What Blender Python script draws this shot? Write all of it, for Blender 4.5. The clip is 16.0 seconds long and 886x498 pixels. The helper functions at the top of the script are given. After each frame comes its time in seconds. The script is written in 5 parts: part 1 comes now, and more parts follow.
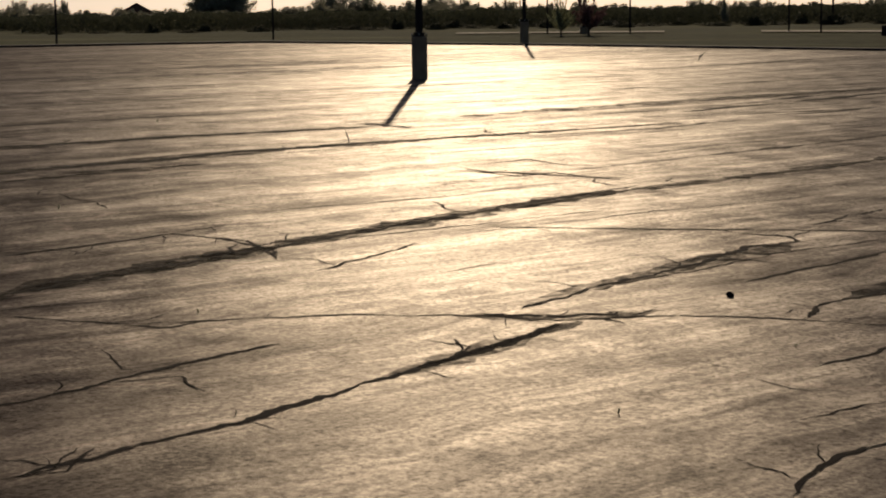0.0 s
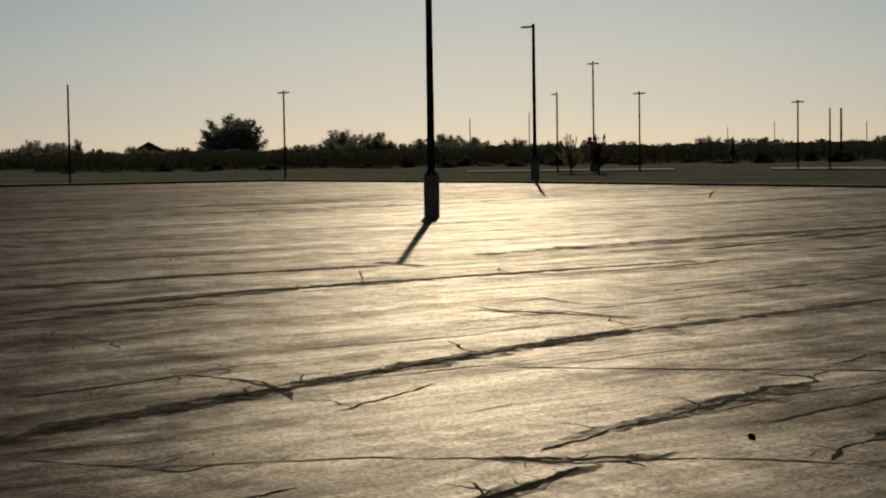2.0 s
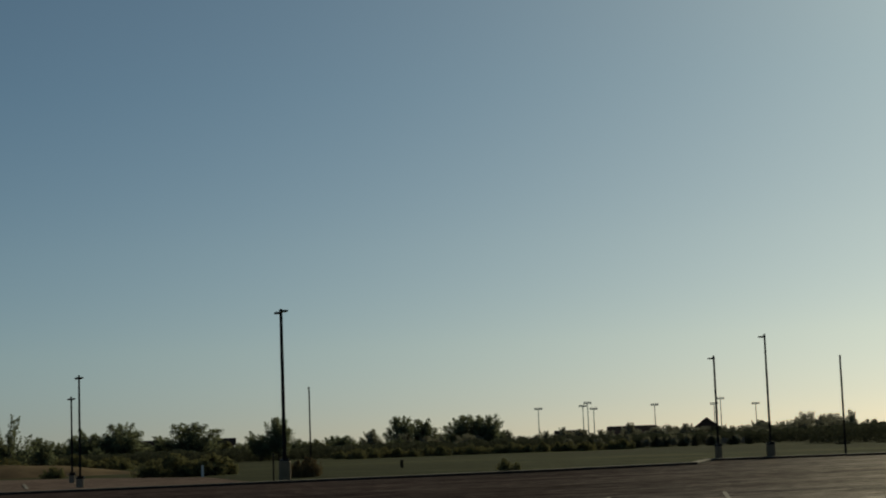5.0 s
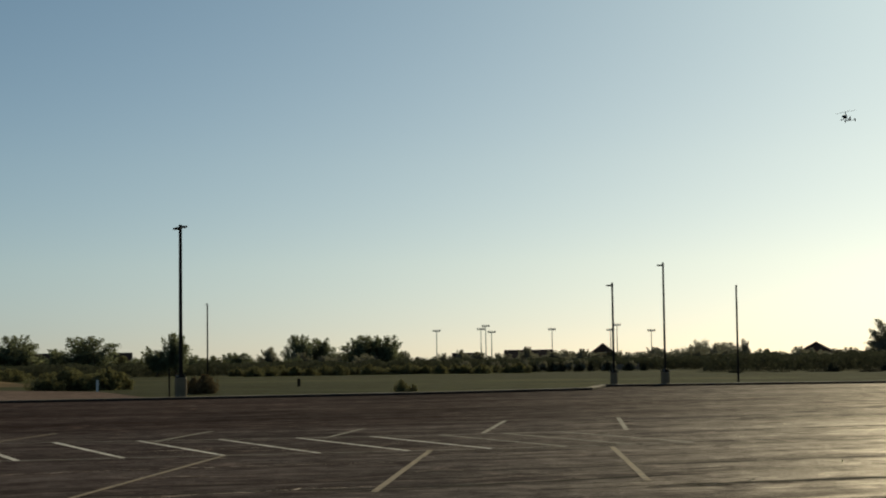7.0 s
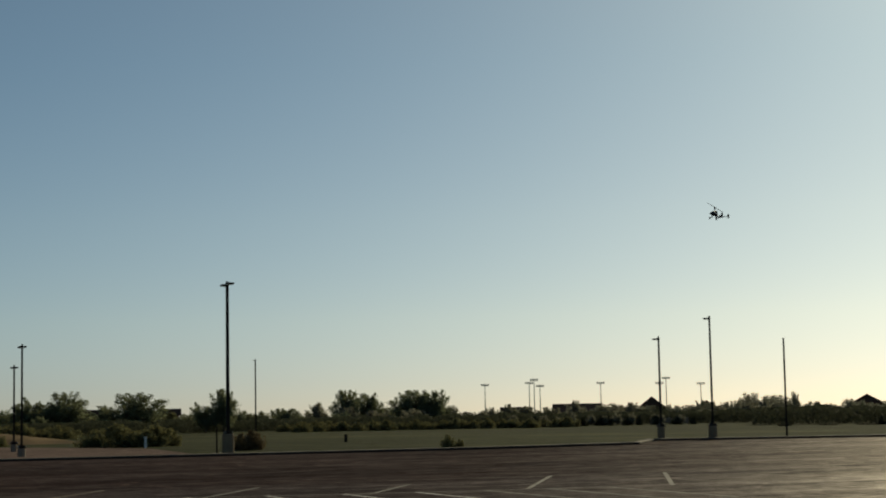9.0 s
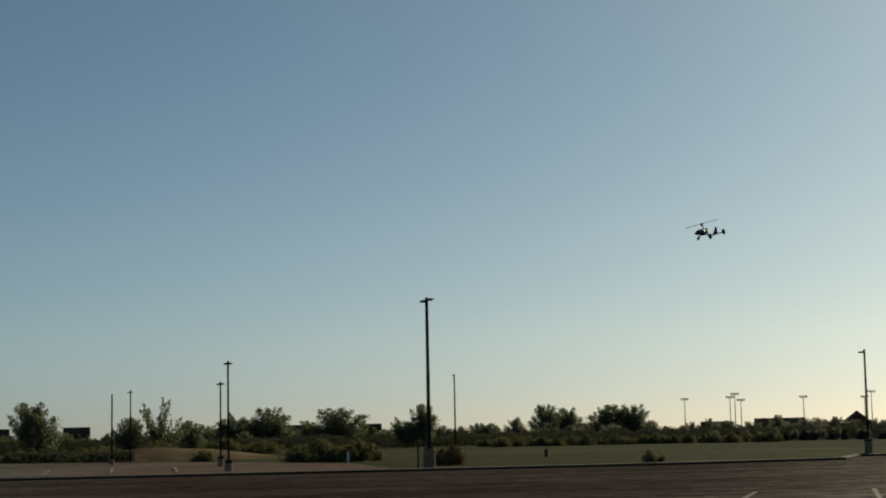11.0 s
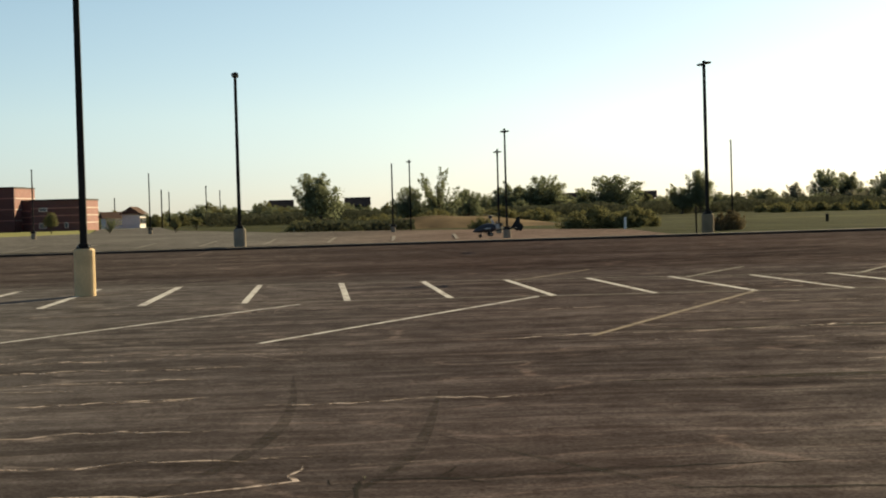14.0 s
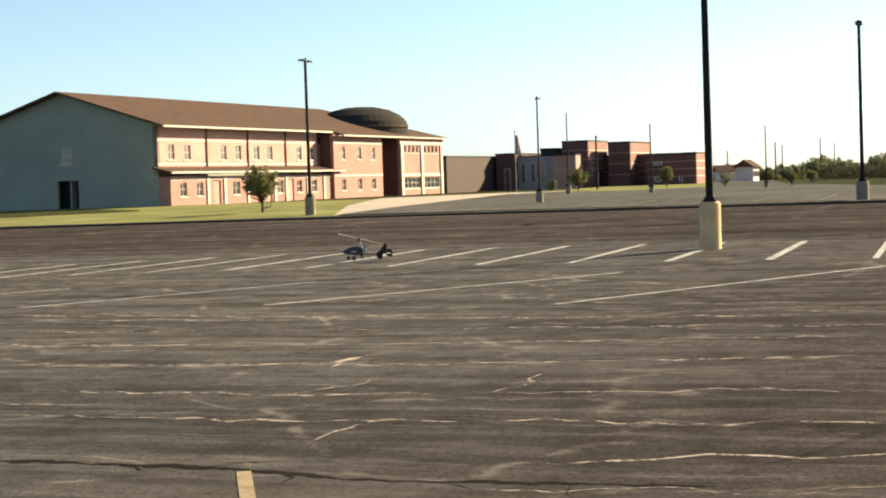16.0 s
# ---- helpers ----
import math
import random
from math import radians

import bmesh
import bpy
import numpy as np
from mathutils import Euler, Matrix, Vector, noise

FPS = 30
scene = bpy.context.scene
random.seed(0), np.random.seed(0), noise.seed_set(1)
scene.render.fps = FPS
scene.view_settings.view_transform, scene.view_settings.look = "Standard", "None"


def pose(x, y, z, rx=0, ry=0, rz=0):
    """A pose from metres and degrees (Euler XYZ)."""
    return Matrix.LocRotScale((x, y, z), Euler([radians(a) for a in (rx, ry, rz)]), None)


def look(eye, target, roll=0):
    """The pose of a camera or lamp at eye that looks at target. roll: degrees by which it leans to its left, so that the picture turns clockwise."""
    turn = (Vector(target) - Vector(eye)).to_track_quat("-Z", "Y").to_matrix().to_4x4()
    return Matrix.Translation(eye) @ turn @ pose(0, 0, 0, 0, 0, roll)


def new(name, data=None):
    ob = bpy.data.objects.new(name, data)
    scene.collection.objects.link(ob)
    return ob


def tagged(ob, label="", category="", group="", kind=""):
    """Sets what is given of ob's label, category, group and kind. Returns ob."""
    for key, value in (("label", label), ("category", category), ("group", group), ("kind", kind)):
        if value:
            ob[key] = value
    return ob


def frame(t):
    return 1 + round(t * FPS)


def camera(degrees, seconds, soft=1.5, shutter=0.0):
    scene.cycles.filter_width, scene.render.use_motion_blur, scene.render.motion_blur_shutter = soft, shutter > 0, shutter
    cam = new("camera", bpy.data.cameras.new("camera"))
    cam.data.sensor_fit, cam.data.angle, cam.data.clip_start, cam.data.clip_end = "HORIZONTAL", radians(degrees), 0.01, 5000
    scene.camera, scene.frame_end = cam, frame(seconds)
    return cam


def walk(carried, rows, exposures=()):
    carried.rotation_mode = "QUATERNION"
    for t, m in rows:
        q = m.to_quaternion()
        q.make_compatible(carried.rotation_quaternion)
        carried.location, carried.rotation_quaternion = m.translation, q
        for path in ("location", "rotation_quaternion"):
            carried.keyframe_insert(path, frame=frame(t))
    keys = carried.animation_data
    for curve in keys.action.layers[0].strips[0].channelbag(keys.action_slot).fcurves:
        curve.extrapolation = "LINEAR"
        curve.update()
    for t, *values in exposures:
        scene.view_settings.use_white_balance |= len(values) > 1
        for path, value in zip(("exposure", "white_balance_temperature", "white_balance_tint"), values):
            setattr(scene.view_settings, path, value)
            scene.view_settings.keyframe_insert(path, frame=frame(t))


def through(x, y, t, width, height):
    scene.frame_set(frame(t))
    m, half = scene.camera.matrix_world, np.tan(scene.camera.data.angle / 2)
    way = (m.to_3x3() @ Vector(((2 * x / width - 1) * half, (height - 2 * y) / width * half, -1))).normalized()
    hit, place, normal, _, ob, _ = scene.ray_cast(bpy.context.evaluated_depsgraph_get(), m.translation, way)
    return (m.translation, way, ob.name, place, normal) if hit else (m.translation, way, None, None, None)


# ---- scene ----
# ---------------------------------------------------------------- camera
cam = camera(28.65, 16.0, soft=2.0)
# seconds, place, heading to the left of +y, tilt up, roll
PATH = [
    (0.0, 0.160, -0.020, 2.726, 0.103, -7.651, 0.750),
    (0.5, 0.116, 0.022, 2.717, -3.028, -7.562, 0.523),
    (1.0, 0.086, 0.032, 2.721, -2.749, -6.632, 0.410),
    (1.5, 0.077, 0.139, 2.716, -1.637, -4.960, 0.592),
    (2.0, 0.091, 0.075, 2.757, 0.367, -3.139, 0.887),
    (2.5, 0.129, -0.020, 2.783, 3.182, -1.289, 1.151),
    (3.0, 0.113, 0.147, 2.776, 6.689, 0.430, 1.415),
    (3.5, 0.105, 0.168, 2.772, 11.002, 1.957, 1.570),
    (4.0, 0.136, -0.109, 2.804, 15.955, 3.383, 1.645),
    (4.5, 0.119, -0.200, 2.698, 21.025, 5.017, 1.654),
    (4.7, 0.111, -0.183, 2.705, 22.977, 5.703, 2.164),
    (5.1, 0.098, -0.148, 2.712, 25.544, 6.491, 1.898),
    (5.5, 0.085, -0.113, 2.718, 25.971, 6.352, 1.633),
    (6.0, 0.069, -0.070, 2.727, 24.712, 5.437, 1.301),
    (6.4, 0.057, -0.035, 2.733, 23.245, 4.558, 1.036),
    (6.8, 0.044, 0.000, 2.740, 22.235, 3.947, 0.770),
    (7.0, 0.024, 0.022, 2.740, 21.978, 3.770, 0.755),
    (7.5, 0.081, -0.104, 2.760, 21.868, 3.952, 0.893),
    (8.0, 0.105, -0.055, 2.735, 22.086, 4.521, 0.967),
    (8.5, 0.120, -0.166, 2.743, 22.571, 5.074, 1.072),
    (9.0, 0.194, -0.116, 2.768, 23.530, 5.578, 1.049),
    (9.5, 0.177, -0.132, 2.812, 24.895, 5.943, 1.052),
    (10.0, 0.161, -0.163, 2.799, 26.707, 6.223, 1.175),
    (10.2, 0.150, -0.157, 2.797, 27.479, 6.282, 1.124),
    (10.7, 0.133, -0.152, 2.790, 29.200, 6.311, 1.102),
    (11.25, 0.115, -0.146, 2.783, 30.694, 5.996, 1.077),
    (11.8, 0.096, -0.141, 2.776, 31.907, 5.196, 1.053),
    (12.3, 0.079, -0.136, 2.769, 32.881, 3.942, 1.031),
    (12.5, 0.041, -0.089, 2.741, 33.262, 3.327, 1.181),
    (13.0, -0.002, -0.093, 2.730, 34.299, 1.692, 1.338),
    (13.5, -0.011, -0.098, 2.718, 36.231, 0.130, 1.507),
    (14.0, -0.060, -0.089, 2.719, 39.202, -1.249, 1.626),
    (14.5, -0.188, -0.064, 2.709, 43.147, -2.113, 1.559),
    (15.0, -0.491, 0.028, 2.696, 47.969, -2.539, 1.373),
    (15.5, -0.545, -0.127, 2.728, 53.435, -2.411, 1.434),
    (16.0, -0.623, -0.127, 2.724, 59.175, -2.174, 1.919),
]

EXPOSURES = [(0, -0.7, 7280, 12), (1.5, -1.13, 6980, 6), (2.5, -1.22, 6900, 1), (3.5, -1.07, 6700, -6), (4.7, -0.84, 6800, -9), (7, -0.22, 7080, -5), (10, -0.44, 7000, -5),
             (12.5, 0.1, 7500, -4), (13.5, 0.55, 7900, -1), (14.5, 1.28, 7900, 0), (16, 1.58, 7650, 0)]


def camera_pose(x, y, z, heading, tilt, roll):
    return pose(x, y, z) @ pose(0, 0, 0, 0, 0, heading) @ pose(0, 0, 0, 90 + tilt) @ pose(0, 0, 0, 0, 0, -roll)


walk(cam, [(t, camera_pose(*rest)) for t, *rest in PATH], EXPOSURES)

# ---------------------------------------------------------------- sky and sun
SUN_AZ, SUN_EL = -1.5, 25.0       # degrees to the left of +y, degrees up
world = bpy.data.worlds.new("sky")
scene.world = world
world.use_nodes = True
wn = world.node_tree
wn.nodes.clear()
sky = wn.nodes.new("ShaderNodeTexSky")
sky.sky_type = "NISHITA"
sky.sun_disc = False
sky.sun_elevation = radians(SUN_EL)
sky.sun_rotation = radians(-SUN_AZ)
sky.altitude = 200
sky.air_density = 0.6
sky.dust_density = 0.7
sky.ozone_density = 2.2
background = wn.nodes.new("ShaderNodeBackground")
background.inputs["Strength"].default_value = 0.075
world_out = wn.nodes.new("ShaderNodeOutputWorld")
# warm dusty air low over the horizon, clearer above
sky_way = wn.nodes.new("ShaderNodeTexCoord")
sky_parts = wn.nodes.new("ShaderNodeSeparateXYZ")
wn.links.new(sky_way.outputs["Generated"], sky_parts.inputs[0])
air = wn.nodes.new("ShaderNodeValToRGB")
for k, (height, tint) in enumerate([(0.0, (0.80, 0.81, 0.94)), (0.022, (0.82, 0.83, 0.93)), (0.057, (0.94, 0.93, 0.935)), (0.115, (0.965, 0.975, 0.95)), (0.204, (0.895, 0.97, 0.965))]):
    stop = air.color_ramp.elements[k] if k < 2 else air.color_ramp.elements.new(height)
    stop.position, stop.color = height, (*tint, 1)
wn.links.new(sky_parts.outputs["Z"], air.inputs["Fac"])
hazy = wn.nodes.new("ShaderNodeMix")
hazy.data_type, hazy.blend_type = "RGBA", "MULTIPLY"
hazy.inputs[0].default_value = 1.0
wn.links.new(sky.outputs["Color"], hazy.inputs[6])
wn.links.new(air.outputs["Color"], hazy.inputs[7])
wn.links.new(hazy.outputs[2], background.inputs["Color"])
wn.links.new(background.outputs["Background"], world_out.inputs["Surface"])

sun_data = bpy.data.lights.new("sun", "SUN")
sun_data.energy = 5.0
sun_data.angle = radians(0.55)
sun_data.color = (1.0, 0.85, 0.64)
sun = new("sun", sun_data)
a, e = radians(SUN_AZ), radians(SUN_EL)
sun_dir = Vector((-math.sin(a) * math.cos(e), math.cos(a) * math.cos(e), math.sin(e)))
sun.matrix_world = look(sun_dir * 100, (0, 0, 0))

# ---------------------------------------------------------------- materials


def node_mat(name):
    m = bpy.data.materials.new(name)
    m.use_nodes = True
    nt = m.node_tree
    return m, nt, nt.nodes["Principled BSDF"]


def mapped(nt, scale=(1, 1, 1), turn=0.0, space="Object"):
    tc = nt.nodes.new("ShaderNodeTexCoord")
    mp = nt.nodes.new("ShaderNodeMapping")
    mp.inputs["Scale"].default_value = scale
    mp.inputs["Rotation"].default_value = (0, 0, radians(turn))
    nt.links.new(tc.outputs[space], mp.inputs["Vector"])
    return mp.outputs["Vector"]


def noise_tex(nt, vec, scale, detail=4.0, rough=0.55):
    n = nt.nodes.new("ShaderNodeTexNoise")
    n.inputs["Scale"].default_value = scale
    n.inputs["Detail"].default_value = detail
    n.inputs["Roughness"].default_value = rough
    nt.links.new(vec, n.inputs["Vector"])
    return n.outputs["Fac"]


def ramp(nt, fac, stops):
    r = nt.nodes.new("ShaderNodeValToRGB")
    el = r.color_ramp.elements
    while len(el) < len(stops):
        el.new(0.5)
    for k, (p, c) in zip(el, stops):
        k.position = p
        k.color = (*c, 1) if isinstance(c, tuple) else (c, c, c, 1)
    nt.links.new(fac, r.inputs["Fac"])
    return r.outputs["Color"]


def mix(nt, a, b, fac, mode="MIX"):
    m = nt.nodes.new("ShaderNodeMix")
    m.data_type = "RGBA"
    m.blend_type = mode
    for sock, v in ((m.inputs[0], fac), (m.inputs[6], a), (m.inputs[7], b)):
        if isinstance(v, (int, float)):
            sock.default_value = v
        elif isinstance(v, tuple):
            sock.default_value = (*v, 1)
        else:
            nt.links.new(v, sock)
    return m.outputs[2]


def bump(nt, bsdf, height, strength, distance=0.01):
    b = nt.nodes.new("ShaderNodeBump")
    b.inputs["Strength"].default_value = strength
    b.inputs["Distance"].default_value = distance
    nt.links.new(height, b.inputs["Height"])
    nt.links.new(b.outputs["Normal"], bsdf.inputs["Normal"])


def plain(name, color, rough=0.6, metal=0.0, spread=0.25, scale=3.0, bump_by=0.15, grain=40.0, spec=0.3):
    """A surface of one colour with blotches, fine grain and relief."""
    m, nt, p = node_mat(name)
    v = mapped(nt)
    big = noise_tex(nt, v, scale, 3)
    fine = noise_tex(nt, v, grain, 3)
    lo = tuple(c * (1 - spread) for c in color)
    hi = tuple(min(1, c * (1 + spread)) for c in color)
    c = ramp(nt, big, [(0.3, lo), (0.7, hi)])
    c = mix(nt, c, ramp(nt, fine, [(0.35, 0.75), (0.65, 1.0)]), 0.6, "MULTIPLY")
    nt.links.new(c, p.inputs["Base Color"])
    p.inputs["Roughness"].default_value = rough
    p.inputs["Metallic"].default_value = metal
    p.inputs["Specular IOR Level"].default_value = spec
    if bump_by:
        bump(nt, p, fine, bump_by)
    return m


ROW_TURN = 39.0        # the lot's rows run this many degrees left of +x


def asphalt(name, dark, light, rough, spec, backlit_tone=1.0):
    """Worn sealed asphalt: pale sandy streaks along the rows, blotches, aggregate."""
    m, nt, p = node_mat(name)
    v = mapped(nt)
    warp = nt.nodes.new("ShaderNodeTexNoise")
    warp.inputs["Scale"].default_value = 0.35
    warp.inputs["Detail"].default_value = 3
    nt.links.new(v, warp.inputs["Vector"])
    bent = mix(nt, v, warp.outputs["Color"], 0.8, "ADD")

    def stretched(scale):
        mp = nt.nodes.new("ShaderNodeMapping")
        mp.inputs["Scale"].default_value = scale
        nt.links.new(bent, mp.inputs["Vector"])
        return mp.outputs["Vector"]

    s1 = noise_tex(nt, stretched((0.06, 0.85, 1)), 1.0, 6, 0.6)
    s2 = noise_tex(nt, stretched((0.12, 2.6, 1)), 1.0, 5, 0.65)
    s3 = noise_tex(nt, stretched((0.35, 6.5, 1)), 1.0, 4, 0.6)
    big = noise_tex(nt, v, 0.09, 4)
    mid = noise_tex(nt, v, 1.4, 6, 0.7)
    grain = noise_tex(nt, v, 20.0, 5, 0.85)
    patch = noise_tex(nt, v, 0.3, 5, 0.6)
    c = ramp(nt, s1, [(0.34, tuple(0.9 * a + 0.1 * b for a, b in zip(dark, light))), (0.66, tuple(0.62 * a + 0.38 * b for a, b in zip(dark, light)))])
    c = mix(nt, c, light, mix(nt, ramp(nt, s2, [(0.54, 0.0), (0.66, 0.55)]), ramp(nt, patch, [(0.4, 0.1), (0.6, 1.0)]), 1.0, "MULTIPLY"))
    c = mix(nt, c, light, mix(nt, ramp(nt, s3, [(0.56, 0.0), (0.66, 0.5)]), ramp(nt, patch, [(0.42, 1.0), (0.6, 0.1)]), 1.0, "MULTIPLY"))
    web = nt.nodes.new("ShaderNodeTexVoronoi")
    web.feature = "DISTANCE_TO_EDGE"
    web.inputs["Scale"].default_value = 1.0
    nt.links.new(stretched((0.2, 0.5, 1)), web.inputs["Vector"])
    lines = ramp(nt, web.outputs["Distance"], [(0.006, 0.9), (0.022, 0.0)])
    c = mix(nt, c, light, mix(nt, lines, ramp(nt, mid, [(0.42, 0.0), (0.58, 1.0)]), 1.0, "MULTIPLY"))
    c = mix(nt, c, dark, ramp(nt, s2, [(0.35, 0.35), (0.44, 0.0)]))
    c = mix(nt, c, ramp(nt, big, [(0.3, 0.68), (0.7, 1.15)]), 0.8, "MULTIPLY")
    c = mix(nt, c, ramp(nt, mid, [(0.3, 0.6), (0.7, 1.2)]), 0.8, "MULTIPLY")
    c = mix(nt, c, ramp(nt, grain, [(0.3, 0.4), (0.7, 1.35)]), 0.85, "MULTIPLY")
    # the school's end keeps its sandy tone; sunward, backlit darkness is painted in
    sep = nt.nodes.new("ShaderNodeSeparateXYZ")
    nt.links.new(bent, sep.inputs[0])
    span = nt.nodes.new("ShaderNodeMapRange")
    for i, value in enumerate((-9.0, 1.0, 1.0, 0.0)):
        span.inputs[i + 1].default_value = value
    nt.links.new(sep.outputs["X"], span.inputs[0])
    c = mix(nt, mix(nt, c, (backlit_tone * 1.12, backlit_tone * 0.93, backlit_tone * 0.9), 1.0, "MULTIPLY"), mix(nt, c, (0.95, 1.0, 1.03), 1.0, "MULTIPLY"), ramp(nt, span.outputs[0], [(0.0, 0.0), (1.0, 1.0)]))
    if backlit_tone != 1.0:
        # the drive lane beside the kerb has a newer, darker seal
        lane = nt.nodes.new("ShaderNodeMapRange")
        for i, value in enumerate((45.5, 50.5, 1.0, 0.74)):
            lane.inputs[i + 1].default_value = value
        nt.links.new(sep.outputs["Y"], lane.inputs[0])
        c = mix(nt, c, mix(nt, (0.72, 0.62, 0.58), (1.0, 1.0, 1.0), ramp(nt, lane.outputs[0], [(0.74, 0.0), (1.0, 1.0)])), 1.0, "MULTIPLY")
    nt.links.new(c, p.inputs["Base Color"])
    nt.links.new(ramp(nt, mix(nt, s2, mid, 0.5), [(0.35, rough - 0.07), (0.65, rough + 0.12)]), p.inputs["Roughness"])
    gloss = mix(nt, ramp(nt, s2, [(0.34, 0.3), (0.66, 1.0)]), ramp(nt, s3, [(0.34, 0.35), (0.66, 1.0)]), 0.4)
    s4 = noise_tex(nt, stretched((1.1, 8.0, 1)), 1.0, 5, 0.75)
    gloss = mix(nt, gloss, ramp(nt, s4, [(0.36, 0.3), (0.6, 1.0)]), 0.45, "MULTIPLY")
    gloss = mix(nt, gloss, ramp(nt, s1, [(0.36, 0.35), (0.6, 1.0)]), 0.6, "MULTIPLY")
    gloss = mix(nt, gloss, ramp(nt, mid, [(0.32, 0.15), (0.66, 1.0)]), 0.75, "MULTIPLY")
    gloss = mix(nt, gloss, ramp(nt, grain, [(0.36, 0.0), (0.62, 1.0)]), 0.8, "MULTIPLY")
    if backlit_tone != 1.0:
        # gloss is cut beside the kerb and away from the sun, confining the glare
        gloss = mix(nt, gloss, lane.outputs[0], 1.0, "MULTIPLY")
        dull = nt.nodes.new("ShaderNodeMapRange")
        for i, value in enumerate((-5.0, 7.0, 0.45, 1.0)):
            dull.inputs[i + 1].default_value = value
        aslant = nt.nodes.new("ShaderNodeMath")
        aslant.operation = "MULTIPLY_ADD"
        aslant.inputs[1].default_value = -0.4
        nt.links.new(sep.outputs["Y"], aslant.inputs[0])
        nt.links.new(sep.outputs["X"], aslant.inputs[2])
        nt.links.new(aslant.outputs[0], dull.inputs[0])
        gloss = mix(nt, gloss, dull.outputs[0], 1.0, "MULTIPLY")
    p.inputs["Specular IOR Level"].default_value = 0.0
    shine = nt.nodes.new("ShaderNodeBsdfGlossy")
    shine.inputs["Color"].default_value = (1.0, 0.935, 0.88, 1)
    nt.links.new(p.inputs["Roughness"].links[0].from_socket, shine.inputs["Roughness"])
    both = nt.nodes.new("ShaderNodeMixShader")
    lean = nt.nodes.new("ShaderNodeLayerWeight")
    gloss = mix(nt, gloss, ramp(nt, lean.outputs["Facing"], [(0.72, 0.38), (0.97, 1.0)]), 1.0, "MULTIPLY")
    nt.links.new(ramp(nt, gloss, [(0.0, 0.0), (1.0, spec)]), both.inputs[0])
    nt.links.new(p.outputs[0], both.inputs[1])
    nt.links.new(shine.outputs[0], both.inputs[2])
    nt.links.new(both.outputs[0], nt.nodes["Material Output"].inputs["Surface"])
    h = mix(nt, grain, mid, 0.3)
    h = mix(nt, h, s2, 0.15)
    bump(nt, p, h, 0.6, 0.02)
    bump(nt, shine, h, 0.33, 0.02)
    return m


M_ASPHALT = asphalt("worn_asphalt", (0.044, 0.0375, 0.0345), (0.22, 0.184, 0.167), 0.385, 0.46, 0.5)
M_ASPHALT_FAR = asphalt("grey_asphalt", (0.105, 0.096, 0.09), (0.23, 0.205, 0.19), 0.65, 0.03)


def broken(mat, scale, lo, hi, most=1.0):
    """Lets the surface below show through in gaps, for cracks, seams and marks that break up."""
    nt = mat.node_tree
    p = nt.nodes["Principled BSDF"]
    nt.links.new(ramp(nt, noise_tex(nt, mapped(nt), scale, 6, 0.7), [(lo, 0.0), (hi, most)]), p.inputs["Alpha"])
    return mat


M_CRACK = broken(plain("open_crack", (0.016, 0.013, 0.012), 1.0, spread=0.4, scale=2, grain=30, spec=0.03), 7.0, 0.30, 0.42)
M_SEAM = broken(plain("dark_seam", (0.022, 0.018, 0.016), 1.0, spread=0.4, scale=2, grain=30, spec=0.03), 3.0, 0.30, 0.60, 0.8)
M_CRACK_PALE = broken(plain("sandy_crack", (0.37, 0.30, 0.27), 0.9, spread=0.35, scale=1.5, grain=30, spec=0.1), 4.0, 0.40, 0.56, 0.9)
M_TYRE_MARK = broken(plain("rubber_mark", (0.025, 0.022, 0.021), 0.95, spread=0.5, scale=1.0, spec=0.05), 2.5, 0.34, 0.64, 0.5)


def worn_paint(name, color, under):
    m, nt, p = node_mat(name)
    v = mapped(nt)
    wear = noise_tex(nt, v, 3.0, 6, 0.7)
    c = mix(nt, color, under, ramp(nt, wear, [(0.45, 0.0), (0.68, 0.9)]))
    nt.links.new(c, p.inputs["Base Color"])
    p.inputs["Roughness"].default_value = 0.85
    p.inputs["Specular IOR Level"].default_value = 0.08
    bump(nt, p, noise_tex(nt, v, 40.0), 0.3)
    return m


M_LINE = worn_paint("worn_white_paint", (0.44, 0.425, 0.415), (0.13, 0.115, 0.105))
M_LINE_FAINT = worn_paint("faded_white_paint", (0.19, 0.175, 0.16), (0.06, 0.055, 0.05))
M_LINE_TAN = worn_paint("worn_tan_paint", (0.17, 0.132, 0.10), (0.07, 0.062, 0.055))
M_LINE_YELLOW = worn_paint("faded_yellow_paint", (0.33, 0.25, 0.165), (0.10, 0.09, 0.08))


def field_grass(name, color):
    """Rough mown grass: drifts of paler dry growth in streaks, clumps and fine blades."""
    m, nt, p = node_mat(name)
    drift = noise_tex(nt, mapped(nt, (0.05, 0.16, 1), 25), 1.0, 5, 0.65)
    clump = noise_tex(nt, mapped(nt), 0.8, 5, 0.7)
    blade = noise_tex(nt, mapped(nt), 9.0, 3, 0.7)
    dry = tuple(c * f for c, f in zip(color, (2.0, 1.75, 1.7)))
    c = ramp(nt, drift, [(0.38, tuple(c * 0.75 for c in color)), (0.52, color), (0.66, dry)])
    c = mix(nt, c, ramp(nt, clump, [(0.3, 0.55), (0.7, 1.35)]), 0.9, "MULTIPLY")
    c = mix(nt, c, ramp(nt, blade, [(0.3, 0.6), (0.7, 1.3)]), 0.8, "MULTIPLY")
    nt.links.new(c, p.inputs["Base Color"])
    p.inputs["Roughness"].default_value = 1.0
    p.inputs["Specular IOR Level"].default_value = 0.02
    bump(nt, p, mix(nt, clump, blade, 0.5), 0.5, 0.1)
    return m


